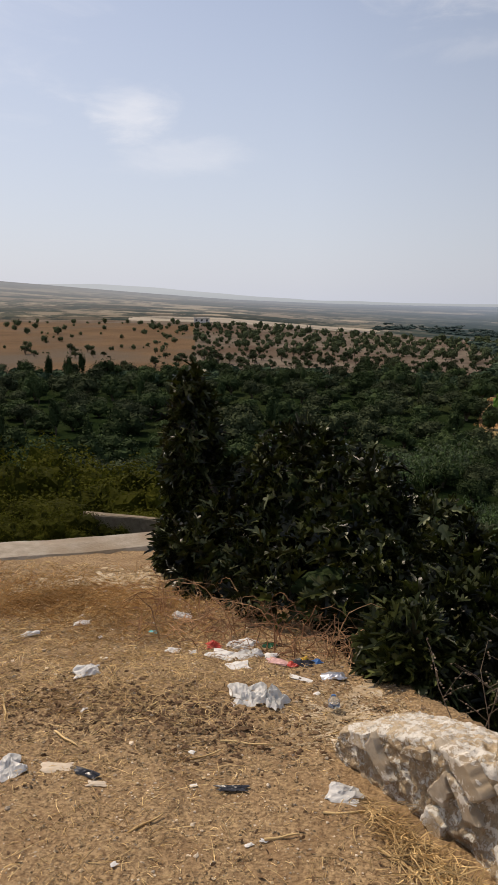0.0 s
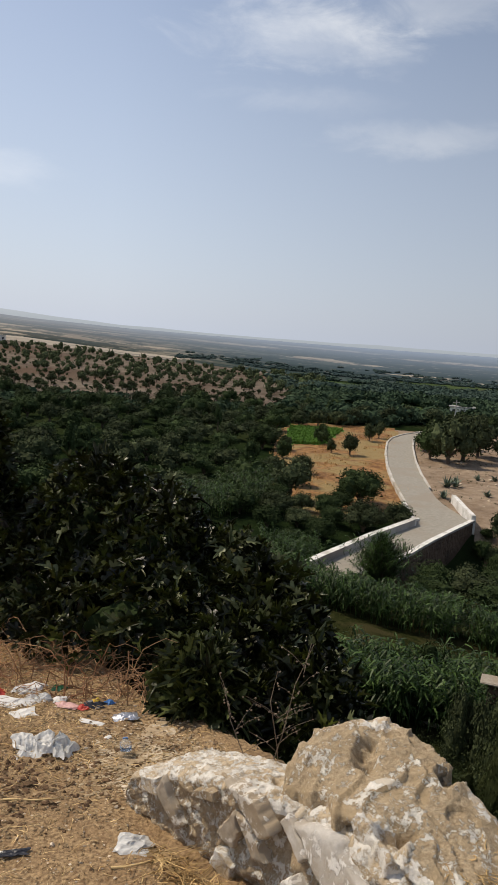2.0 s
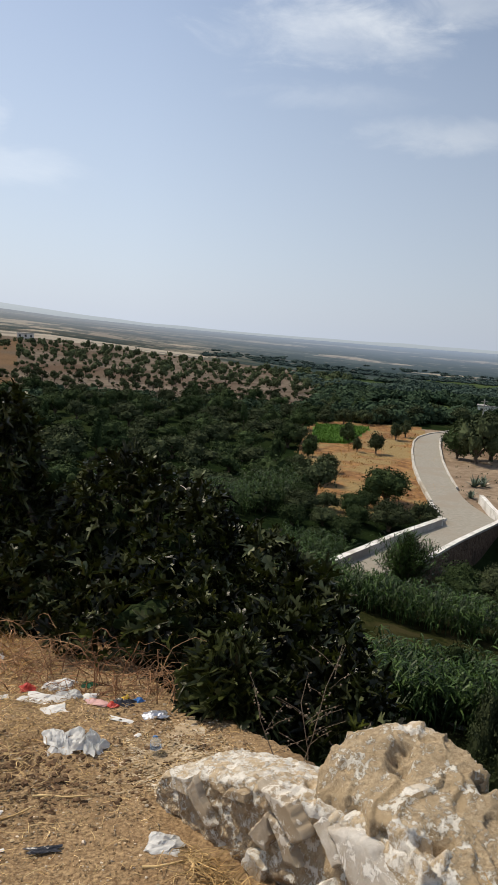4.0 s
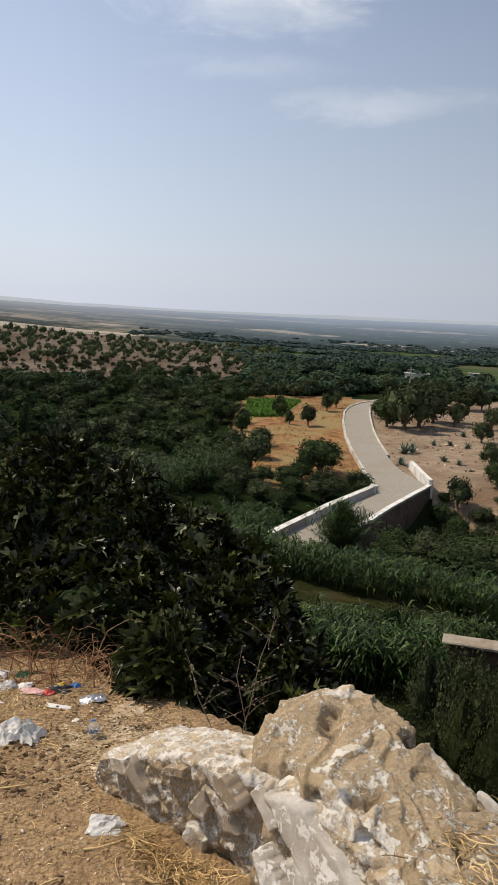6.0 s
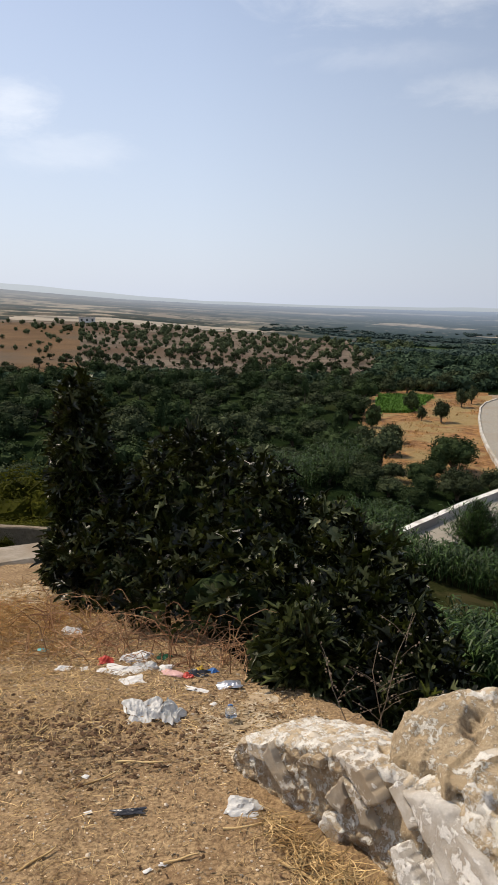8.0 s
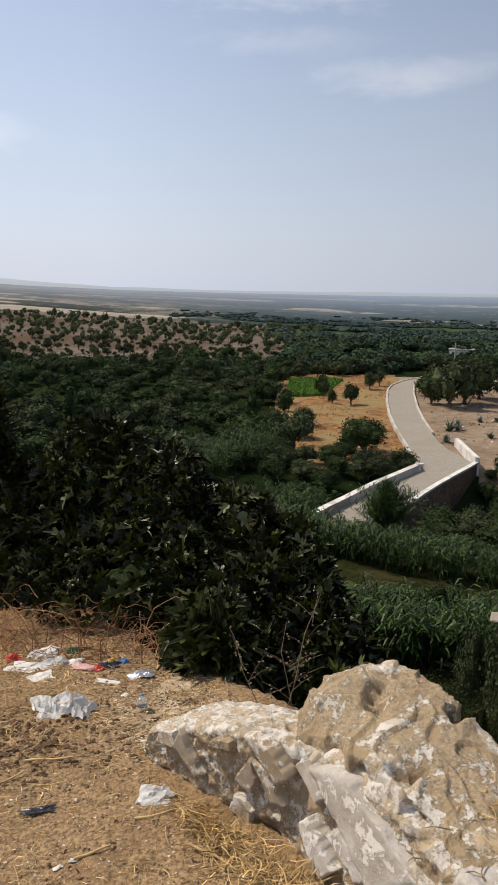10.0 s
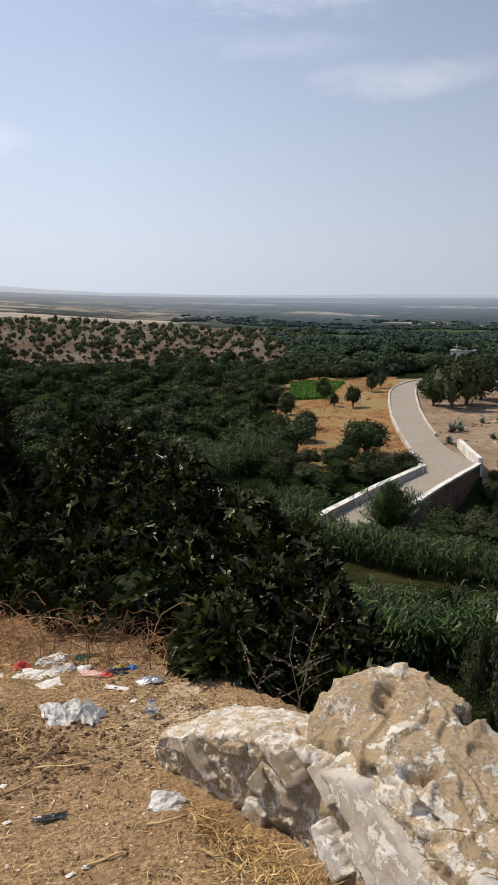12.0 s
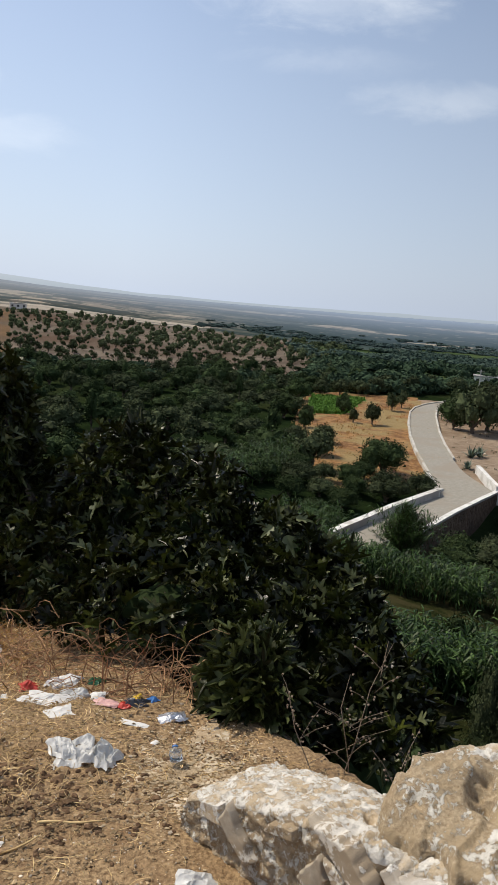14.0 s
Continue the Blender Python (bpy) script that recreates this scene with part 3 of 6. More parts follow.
def hazy_ridge():
    """Low pale hills far beyond the plain, self-lit by emission with haze painted up their height."""
    m = bpy.data.materials.new("glowing_haze")
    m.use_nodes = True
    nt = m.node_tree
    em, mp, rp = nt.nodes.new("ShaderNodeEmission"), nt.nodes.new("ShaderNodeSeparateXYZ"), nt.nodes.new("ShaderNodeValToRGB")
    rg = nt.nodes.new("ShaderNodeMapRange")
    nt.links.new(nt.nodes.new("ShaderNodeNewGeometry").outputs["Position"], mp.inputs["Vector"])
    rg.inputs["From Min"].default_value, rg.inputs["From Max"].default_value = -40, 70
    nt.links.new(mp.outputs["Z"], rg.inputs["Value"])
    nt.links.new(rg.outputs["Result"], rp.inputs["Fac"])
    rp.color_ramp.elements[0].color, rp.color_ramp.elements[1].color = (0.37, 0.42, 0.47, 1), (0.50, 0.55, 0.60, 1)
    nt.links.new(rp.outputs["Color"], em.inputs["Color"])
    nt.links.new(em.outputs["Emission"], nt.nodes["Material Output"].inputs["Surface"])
    az = np.radians(np.arange(-60, 60.1, 0.5))
    x, y = 4450 * np.sin(az), 4450 * np.cos(az)
    low = ground_z(x, y)
    rise = np.array([36 + 12 * noise.noise(Vector((a * 5, 1, 2))) + 6 * noise.noise(Vector((a * 17, 4, 2))) for a in az]) + 48 * np.exp(-((az + 0.34) / 0.17) ** 2)
    n = len(az)
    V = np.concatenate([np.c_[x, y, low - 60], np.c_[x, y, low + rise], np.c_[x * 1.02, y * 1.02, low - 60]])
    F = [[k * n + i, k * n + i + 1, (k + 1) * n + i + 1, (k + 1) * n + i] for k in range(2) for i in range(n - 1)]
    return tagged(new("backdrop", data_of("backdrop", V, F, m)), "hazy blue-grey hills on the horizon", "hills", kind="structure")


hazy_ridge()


def surf(x, y):
    """Height of the ground with its small unevenness."""
    z = gz(x, y)
    p = Vector((x, y, 0))
    if math.hypot(x - 1.2, y - 0.1) < 8.5 and y > -1:
        z += 0.030 * noise.noise(p * 1.7) + 0.014 * noise.noise(p * 6) + 0.009 * noise.noise(p * 19)
    return z


# ---- road and its walls ----
EYE9 = np.array((1.331, 0.081, 1.843))


def level(points, z):
    """Plan points on the valley floor, slid along their sight lines to another level."""
    k = (EYE9[2] - z) / (EYE9[2] + 13.0)
    return [tuple(EYE9[:2] + (np.array(p) - EYE9[:2]) * k) for p in points]


def resample(pts, step):
    pts = np.asarray(pts, float)
    seg = np.linalg.norm(np.diff(pts, axis=0), axis=1)
    s = np.r_[0, np.cumsum(seg)]
    n = max(2, int(round(s[-1] / step)) + 1)
    t = np.linspace(0, s[-1], n)
    return np.stack([np.interp(t, s, pts[:, k]) for k in range(pts.shape[1])], 1)


def ribbon(name, left, right, z, mats, thick=0.5):
    n = 24
    a, b = resample(left, 1), resample(right, 1)
    a = np.stack([np.interp(np.linspace(0, 1, n), np.linspace(0, 1, len(a)), a[:, k]) for k in (0, 1)], 1)
    b = np.stack([np.interp(np.linspace(0, 1, n), np.linspace(0, 1, len(b)), b[:, k]) for k in (0, 1)], 1)
    V = [(*p, z) for p in a] + [(*p, z) for p in b] + [(*p, z - thick) for p in a] + [(*p, z - thick) for p in b]
    F = []
    for i in range(n - 1):
        F += [[i, n + i, n + i + 1, i + 1], [2 * n + i, i, i + 1, 2 * n + i + 1], [n + i, 3 * n + i, 3 * n + i + 1, n + i + 1]]
    F += [[0, 2 * n, 3 * n, n], [n - 1, 2 * n - 1, 4 * n - 1, 3 * n - 1]]
    return data_of(name, V, F, mats)


def wall_along(name, line, width, top, bottom, mats, wob=0.03):
    """A wall whose one face follows the line; width to the line's right."""
    p = resample(line, 0.8)
    d = np.gradient(p, axis=0)
    d /= np.linalg.norm(d, axis=1)[:, None] + 1e-9
    nrm = np.stack([d[:, 1], -d[:, 0]], 1)
    q = p + nrm * width
    n = len(p)
    dz = np.array([wob * noise.noise(Vector((x * 0.7, y * 0.7, 5))) for x, y in p])
    top = np.asarray(top) * np.ones(n) + dz
    V = np.concatenate([np.c_[p, top], np.c_[q, top], np.c_[p, np.full(n, bottom)], np.c_[q, np.full(n, bottom)]])
    F, slots = [], []
    for i in range(n - 1):
        F += [[i, i + 1, n + i + 1, n + i], [2 * n + i, 2 * n + i + 1, i + 1, i], [n + i, n + i + 1, 3 * n + i + 1, 3 * n + i]]
        slots += [0, 1, 1]
    F += [[0, n, 3 * n, 2 * n], [n - 1, 3 * n - 1, 4 * n - 1, 2 * n - 1]]
    slots += [1, 1]
    return data_of(name, V, F, mats if isinstance(mats, list) else [mats, mats], slots=slots)


RZ = -12.72
ROAD_L = [(22.9, 60.9), (24.0, 67.6), (26.0, 78.4), (28.1, 88.0), (31.3, 100.1), (34.5, 110.5), (37.0, 116.5), (40.7, 122.3), (46.5, 128.5)]
ROAD_R = [(27.8, 60.9), (27.7, 68.6), (28.95, 75.2), (30.8, 83.6), (33.3, 93.4), (37.5, 107.7), (40.3, 116.0), (43.5, 120.6), (50.0, 126.0)]
NEAR_U = [(7.0, 42.6), (10.9, 47.2), (16.9, 54.4), (22.9, 60.9)]
NEAR_D = [(9.0, 40.0), (11.9, 43.4), (13.8, 45.0), (17.7, 48.9), (21.6, 53.8), (27.8, 60.9)]
road = tagged(new("road"), "pale concrete country road bending over a small bridge", "road", kind="structure")
part("carriageway", ribbon("carriageway", level(ROAD_L, RZ), level(ROAD_R, RZ), RZ, ROADM), road)
part("carriageway", ribbon("carriageway", level(NEAR_U, RZ), level(NEAR_D, RZ), RZ - 0.004, ROADM), road)
part("kerb", wall_along("kerb", level(ROAD_L[1:], RZ)[::-1], 0.26, RZ + 0.14, RZ - 0.4, PALEKERB), road)
part("kerb", wall_along("kerb", level(ROAD_R[2:], RZ), 0.24, RZ + 0.12, RZ - 0.4, PALEKERB), road)
part("kerb", wall_along("kerb", level(NEAR_U[1:], RZ), 0.3, RZ + 0.14, RZ - 0.4, WHITEWASH), road)
parapet = tagged(new("bridge_parapet"), "whitewashed concrete parapet along the bridge ramp", "wall", kind="structure")
up = level(NEAR_U[1:], RZ + 0.55)
part("parapet_wall", wall_along("parapet_wall", up, -0.5, RZ + 0.55, RZ - 2.5, [WHITEWASH, GREYCON]), parapet)
part("parapet_wall", wall_along("parapet_wall", level(ROAD_L[:2], RZ + 0.6), -0.35, RZ + 0.6, RZ - 1.5, [WHITEWASH, WHITEWASH]), parapet)
bridge_side = tagged(new("bridge_side_wall"), "brown masonry side of the bridge with a pale coping", "wall", kind="structure")
low = level(NEAR_D[2:], RZ)
part("masonry", wall_along("masonry", low, 0.3, RZ + 0.02, RZ - 4.2, [BROWNWALL, BROWNWALL]), bridge_side)
part("coping", wall_along("coping", low, 0.42, RZ + 0.20, RZ + 0.021, [WHITEWASH, GREYCON]), bridge_side)
guard = level([(27.8, 60.7), (28.4, 64.5), (29.3, 69.5)], RZ)
part("guard_wall", wall_along("guard_wall", guard, 0.4, RZ + 0.62, RZ - 2.8, [WHITEWASH, WHITEWASH]), bridge_side)


# ---- trees ----
def tree_meshes(seed, w, h, cards, size, leaf, trunk_h=0.18, lumps=8):
    """Trunk with limbs, and a ragged crown of small leaf clumps, standing at the origin."""
    r = np.random.default_rng(seed)
    P = Pile()
    lean = r.normal(0, 0.12, 2)
    th = h * trunk_h
    P.tube([(0, 0, -0.4), (0, 0, 0), (lean[0] * th, lean[1] * th, th * 0.6), (lean[0] * th * 2, lean[1] * th * 2, th * 1.2)], [0.05 * w, 0.045 * w, 0.035 * w, 0.03 * w], 7)
    C = Pile()
    for k in range(lumps):
        a = 2 * math.pi * k / lumps + r.uniform(-0.4, 0.4)
        rad = w * r.uniform(0.14, 0.31) if k else 0
        c = np.array((rad * math.cos(a), rad * math.sin(a), th + (h - th) * r.uniform(0.20, 0.60)))
        if k == 0:
            c[2] = th + (h - th) * 0.58
        P.tube([(lean[0] * th, lean[1] * th, th * 0.7), c * (0.5, 0.5, 0.8), c], [0.03 * w, 0.02 * w, 0.008 * w], 5)
        rr = np.array((w * r.uniform(0.2, 0.3), w * r.uniform(0.2, 0.3), (h - th) * r.uniform(0.26, 0.38)))
        V, F = lump(BALL2, c, rr * 0.56, 0.35, 1.9, seed + k * 3.3)
        C.add(V, F)
        n = cards // lumps
        u = r.normal(size=(n, 3))
        u /= np.linalg.norm(u, axis=1)[:, None]
        nz = np.array([noise.noise(Vector(v) * 2.3 + Vector((seed, k, 0))) for v in u])
        ctr = c + u * rr * (0.86 + 0.36 * nz + r.uniform(-0.34, 0.16, n))[:, None]
        C.cards(ctr, u + r.normal(0, 0.6, (n, 3)), size * r.uniform(0.6, 1.3, n), 0.6)
    return P.mesh("trunk", BARK, True), C.mesh("crown", leaf)


def tree(name, meshes, label, category="tree", group=""):
    ob = tagged(new(name), label, category, group)
    part("trunk", meshes[0], ob)
    part("crown", meshes[1], ob)
    return ob


def put(ob, used, x, y, scale=(1, 1, 1), turn=0.0, z=None):
    m = Matrix.LocRotScale((x, y, gz(x, y) - 0.05 if z is None else z), Euler((0, 0, turn)), scale)
    if id(ob) not in used:
        used.add(id(ob))
        ob.matrix_basis = m
        return ob
    keep = ob.scale.copy()
    c = copy_thing(ob, Matrix())
    c.matrix_basis = m
    return c


USED = set()
OLIVES = [tree("olive_tree", tree_meshes(20 + k, 1.0, 0.82, 1500, 0.030, OLIVE), "grey-green olive tree with a rounded crown", group="valley olive trees") for k in range(4)]
BROAD = [tree("broadleaf_tree", tree_meshes(40 + k, 1.0, 0.95, 1500, 0.030, DARKLEAF, 0.08), "dark green bushy tree in the valley", group="valley trees") for k in range(3)]
POPLAR = tree("poplar_tree", tree_meshes(60, 0.42, 1.5, 800, 0.034, DARKLEAF, 0.16), "slim dark green poplar among lower trees", group="valley poplars")
SHRUBS = [tree("shrub", tree_meshes(70 + k, 1.0, 0.8, 3600, 0.022, m, 0.10, 10), t, "shrub", "valley shrubs") for k, (m, t) in enumerate(((DARKLEAF, "dense dark green shrub beside the orange field"), (OLIVE, "grey-green leafy shrub near the road")))]

# trees that stand on their own: x, y, width, height, kind
LONE = [(37.6, 92.5, 7.2, 7.0, "o"), (38.6, 103.5, 5.0, 4.6, "b"), (36.2, 95.8, 4.2, 4.6, "b"), (40.8, 95.5, 7.4, 7.0, "o"), (45.0, 100.5, 6.4, 6.4, "o"), (24.9, 95.6, 2.9, 3.4, "o"), (22.4, 96.3, 1.7, 2.4, "o"), (22.6, 104.6, 2.9, 3.9, "b"), (31.6, 111.1, 2.6, 3.3, "o"), (34.3, 115.2, 2.4, 3.2, "o"),
        (19.0, 65.8, 5.6, 4.0, "s"), (17.2, 57.6, 4.2, 3.0, "t"), (20.6, 58.9, 3.2, 2.7, "t"), (12.1, 66.2, 5.0, 4.2, "o"), (10.2, 84.6, 2.4, 3.6, "b"), (11.9, 76.3, 3.3, 3.0, "o"), (26.0, 50.9, 3.0, 3.7, "s"),
        (7.0, 79.3, 4.2, 3.0, "o"), (22.7, 125.3, 4.4, 3.4, "o"), (30.4, 130.2, 4.0, 3.2, "o"), (38.1, 141.8, 5.4, 3.6, "o"), (34, 133, 4.6, 3.8, "o"), (42, 137, 5, 4, "o"), (26.5, 128, 4, 3.4, "o"), (46.5, 141, 5.0, 4.4, "o"), (51, 136, 5.4, 4.6, "o"), (56, 128, 5.4, 4.6, "o"),
        (50.5, 120.8, 6.9, 5.2, "o"), (60.5, 116.1, 3.5, 3.8, "o"), (47.0, 97.4, 2.8, 3.7, "o"), (58, 116, 6.0, 5.0, "o"), (46, 108, 4.6, 4.4, "o"), (27.2, 53.2, 3.0, 3.3, "s"), (29.5, 57.9, 2.9, 3.4, "o"), (27.4, 57.0, 2.2, 1.9, "s"), (28.3, 56.3, 2.0, 1.9, "t"), (28.6, 58.9, 1.5, 1.2, "s"), (30.6, 55.6, 2.5, 1.9, "t"), (32.6, 53.6, 2.7, 1.9, "s"), (35.2, 52.2, 3.0, 2.1, "t"), (28.2, 55.0, 2.4, 2.4, "s"), (37.6, 50.6, 3.2, 2.0, "s"), (33.2, 57.2, 1.7, 1.0, "t"), (36.2, 55.6, 1.9, 1.2, "t"), (40.0, 52.0, 3.0, 2.0, "s"), (29.6, 52.6, 3.0, 2.6, "t"), (33.6, 50.4, 3.2, 2.5, "s"), (43.0, 54.0, 2.8, 1.8, "t"), (37.9, 68.7, 2.6, 3.2, "o"), (17.9, 43.3, 4.0, 1.9, "s"), (21.5, 42.8, 4.6, 2.2, "t"), (24.8, 44.2, 4.6, 2.2, "s"), (28.5, 46.5, 4.6, 2.4, "s"), (23.5, 39.6, 4.6, 2.2, "t"), (31.5, 49.0, 4.2, 2.4, "t"), (19.4, 46.2, 3.6, 3.0, "s"), (22.0, 47.4, 3.6, 3.0, "t"), (24.8, 48.4, 3.6, 2.9, "s"), (28.4, 49.8, 3.4, 2.4, "t"), (31.5, 53.0, 2.6, 1.6, "s"), (18.5, 42.0, 4.0, 1.1, "s"), (27.5, 46.5, 5.5, 2.0, "s"), (32, 52, 4.5, 3.4, "s"), (34.5, 60.5, 3.4, 3.0, "s"), (44.5, 84, 3.2, 3.2, "o"), (51, 94, 3.6, 3.8, "o"), (56, 100, 4.2, 4.4, "o"), (49, 100.5, 3.4, 3.6, "o"), (21, 39, 5.0, 2.2, "s"), (26, 41, 5.0, 2.4, "s"), (15.0, 61.5, 3.2, 2.2, "s"), (10.0, 60.5, 3.6, 2.4, "t"), (13.0, 55.2, 3.2, 2.2, "s"), (15.8, 80, 3.0, 2.6, "t"), (14.8, 90, 2.6, 3.0, "b"), (14.0, 73, 3.6, 3.0, "t"), (16.2, 97, 2.2, 2.4, "o"), (10.5, 63.5, 3.2, 2.4, "s"), (8.0, 66, 3.6, 2.6, "t"), (16.6, 63.5, 2.8, 2.0, "s"), (11.6, 57.5, 2.8, 1.9, "t"), (14.6, 58.5, 2.8, 2.0, "s"), (9.0, 56.5, 3.0, 2.2, "s"), (12.6, 62, 2.6, 2.0, "t"), (17.5, 61.0, 2.2, 1.7, "t"), (10.2, 53, 2.6, 1.8, "s"), (7.0, 60, 3.4, 2.6, "b"), (5.5, 64, 3.6, 2.8, "b")]
for k, (x, y, w, h, kind) in enumerate(LONE):
    if kind in "ob":
        some, hh = (OLIVES, 0.82) if kind == "o" else (BROAD, 0.95)
        src = some[k % len(some)]
    else:
        src, hh = SHRUBS[0 if kind == "s" else 1], 0.8
    put(src, USED, x, y, (w, w, h / hh), k * 1.37)

# the wooded valley floor
rv = np.random.default_rng(5)
taken, woods = [(x, y, w) for x, y, w, h, k in LONE], 0
spots = []
for _ in range(9000):
    d = math.sqrt(rv.uniform(46 ** 2, 150 ** 2))
    az = rv.uniform(-0.62, 0.50)
    x, y = d * math.sin(az), d * math.cos(az)
    s = 1
    if d < 58 and az > 0.12 or d < 78 and 0.33 < az < 0.47:
        continue
    near_road = abs(x - (25.4 + (y - 60.5) * 0.235)) < 6 and y > 56
    if near_road or zone(x, y, d, az, s, noise.noise(Vector((x * 0.05, y * 0.05, 3.1)))) != 2:
        continue
    w = rv.uniform(3.0, 5.6)
    if any((x - a) ** 2 + (y - b) ** 2 < (0.40 * (w + c)) ** 2 for a, b, c in taken):
        continue
    taken.append((x, y, w))
    spots.append((x, y, w))
    if len(spots) >= 290:
        break
for x, y, w in spots:
    pick = rv.uniform()
    if pick < 0.05:
        src, sc = POPLAR, (w * 0.9, w * 0.9, w * 0.8)
    elif pick < 0.5:
        src, sc = OLIVES[rv.integers(4)], (w, w, w * rv.uniform(0.7, 1.0))
    else:
        src, sc = BROAD[rv.integers(3)], (w, w, w * rv.uniform(0.6, 1.0))
    put(src, USED, x, y, sc, rv.uniform(0, 6.28))


for k in range(46):
    d, az = rv.uniform(25, 47), rv.uniform(-0.66, -0.06)
    x, y, w = d * math.sin(az), d * math.cos(az), rv.uniform(2.6, 4.4)
    put((BROAD + OLIVES)[k % 5], USED, x, y, (w, w, w * rv.uniform(0.6, 0.8)), k * 0.9)


def crowd(name, label, where, leaf, category, cards=26):
    """Many far crowns in one mesh: x, y, width, height."""
    P = Pile()
    for k, (x, y, w, h) in enumerate(where):
        z = gz(x, y)
        for j in range(2):
            c = (x + rv.uniform(-0.25, 0.25) * w, y + rv.uniform(-0.25, 0.25) * w, z + h * rv.uniform(0.42, 0.58))
            V, F = lump(BALL2, c, (w * 0.27, w * 0.27, h * 0.34), 0.5, 2.2, k * 0.7 + j)
            P.add(V, F)
        u = unit(cards)
        P.cards(np.array((x, y, z + h * 0.52)) + u * (w * 0.46, w * 0.46, h * 0.48) * rv.uniform(0.8, 1.1, (cards, 1)), u + rv.normal(0, 0.6, (cards, 3)), w * 0.085 * rv.uniform(0.6, 1.4, cards), 0.6)
    return tagged(new(name, P.mesh(name, leaf)), label, category, kind="stuff")


far_trees, far2 = [], []
for _ in range(5200):
    d = math.sqrt(rv.uniform(128 ** 2, 430 ** 2))
    az = rv.uniform(-0.62, 0.60)
    x, y = d * math.sin(az), d * math.cos(az)
    wob = noise.noise(Vector((x * (0.05 if d < 200 else 0.012), y * (0.05 if d < 200 else 0.012), 3.1)))
    if zone(x, y, d, az, 1, wob) != 2 or d > 165 and meadow(az, d) or abs(x - 48 - (y - 128) * 0.6) < 3 and d < 150:
        continue
    if noise.noise(Vector((x * 0.03, y * 0.03, 9))) < -0.34:
        continue
    w = rv.uniform(3.2, 6.0) * (1 + (d - 128) / 600)
    low = 0.34 if az < 0.18 and d > 130 else 0.52
    tall = min(w * low, 3.2 - (d - 128) * 0.006)
    (far_trees if d < 225 else far2).append((x, y, w * 0.9, tall * rv.uniform(0.7, 1.25)))
    if len(far_trees) + len(far2) > 1150:
        break
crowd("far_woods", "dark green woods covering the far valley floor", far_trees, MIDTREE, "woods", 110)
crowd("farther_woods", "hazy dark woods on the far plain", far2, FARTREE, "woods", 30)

hazy = []
while len(hazy) < 520:
    d, az = 410 * math.exp(0.34 * rv.uniform() ** 1.6), rv.uniform(0.0, 0.62)
    if noise.noise(Vector((az * 9, math.log(d) * 7, 2))) < rv.uniform(-0.5, 0.1) + 1.2 * math.log(d / 410):
        continue
    w = rv.uniform(3, 6.5)
    hazy.append((d * math.sin(az), d * math.cos(az), w, w * rv.uniform(0.20, 0.32)))
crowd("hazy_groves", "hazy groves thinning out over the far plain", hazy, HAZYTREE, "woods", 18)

# olive orchard on the hill
ORCHARD = [tree("orchard_tree", tree_meshes(90 + k, 1.0, 0.9, 160, 0.07, OLIVE, 0.22, 4), "small dark olive tree on bare hillside soil", group="hillside orchard") for k in range(3)]
orchard, rest = [], []
for i in range(60):
    for j in range(64):
        d, az = 156 + i * 5.4, -0.62 + j * 0.0155 + 0.5 * 0.0155 * (i % 2)
        d, az = d + rv.normal(0, 2.4), az + rv.normal(0, 0.006)
        if d > 352 or az > 0.20:
            continue
        thin = noise.noise(Vector((az * 9, d * 0.02, 1.0)))
        sparse = 0.86 if az < -0.245 else 0.22
        if az > -0.30 and az < -0.2:
            sparse *= 0.6
        if rv.uniform() < sparse + 0.35 * max(0, thin):
            continue
        w = rv.choice((0.9, 1.4, 1.8, 2.2, 3.0)) * rv.uniform(0.8, 1.25) * (1 + (d - 170) / 500)
        (orchard if d < 262 and len(orchard) < 290 else rest).append((d * math.sin(az), d * math.cos(az), w, w * 0.85))
for k, (x, y, w, h) in enumerate(orchard):
    put(ORCHARD[k % 3], USED, x, y, (w * rv.uniform(0.8, 1.3), w, w * rv.uniform(0.75, 1.2)), k * 2.1)
crowd("upper_orchard", "rows of dark olive trees on the upper hillside", [(x, y, w * 0.85, h * 0.85) for x, y, w, h in rest], OLIVE, "orchard", 40)

# ---- small buildings far away ----
def farm_building(x, y, w, dep, h, label):
    ob = tagged(new("farm_building"), label, "building")
    z = gz(x, y)
    bm = bmesh.new()
    bmesh.ops.create_cube(bm, size=1)
    bmesh.ops.bevel(bm, geom=bm.edges[:], offset=0.02, segments=1, affect="EDGES")
    bmesh.ops.transform(bm, matrix=Matrix.LocRotScale((0, 0, h / 2 - 0.3), None, (w, dep, h + 0.6)), verts=bm.verts)
    part("wall", bm_data("wall", bm, PLASTER), ob)
    bm = bmesh.new()
    bmesh.ops.create_cube(bm, size=1)
    bmesh.ops.transform(bm, matrix=Matrix.LocRotScale((0, 0, h + 0.12), None, (w + 0.5, dep + 0.5, 0.22)), verts=bm.verts)
    part("roof", bm_data("roof", bm, GREYCON), ob)
    for k in range(3):
        bm = bmesh.new()
        bmesh.ops.create_cube(bm, size=1)
        bmesh.ops.transform(bm, matrix=Matrix.LocRotScale((-w / 3 + k * w / 3, -dep / 2 - 0.02, h * 0.55), None, (w * 0.12, 0.08, h * 0.4)), verts=bm.verts)
        part("window", bm_data("window", bm, BLACKPL), ob, "dark window opening")
    ob.matrix_basis = pose(x, y, z, 0, 0, -math.degrees(math.atan2(x, y)))
    return ob


farm_building(-83.5, 346, 7.5, 5, 2.3, "small white farmhouse at the edge of a hillside orchard")
farm_building(69.5, 168.8, 5.6, 4, 1.9, "low pale farm building behind dark trees")
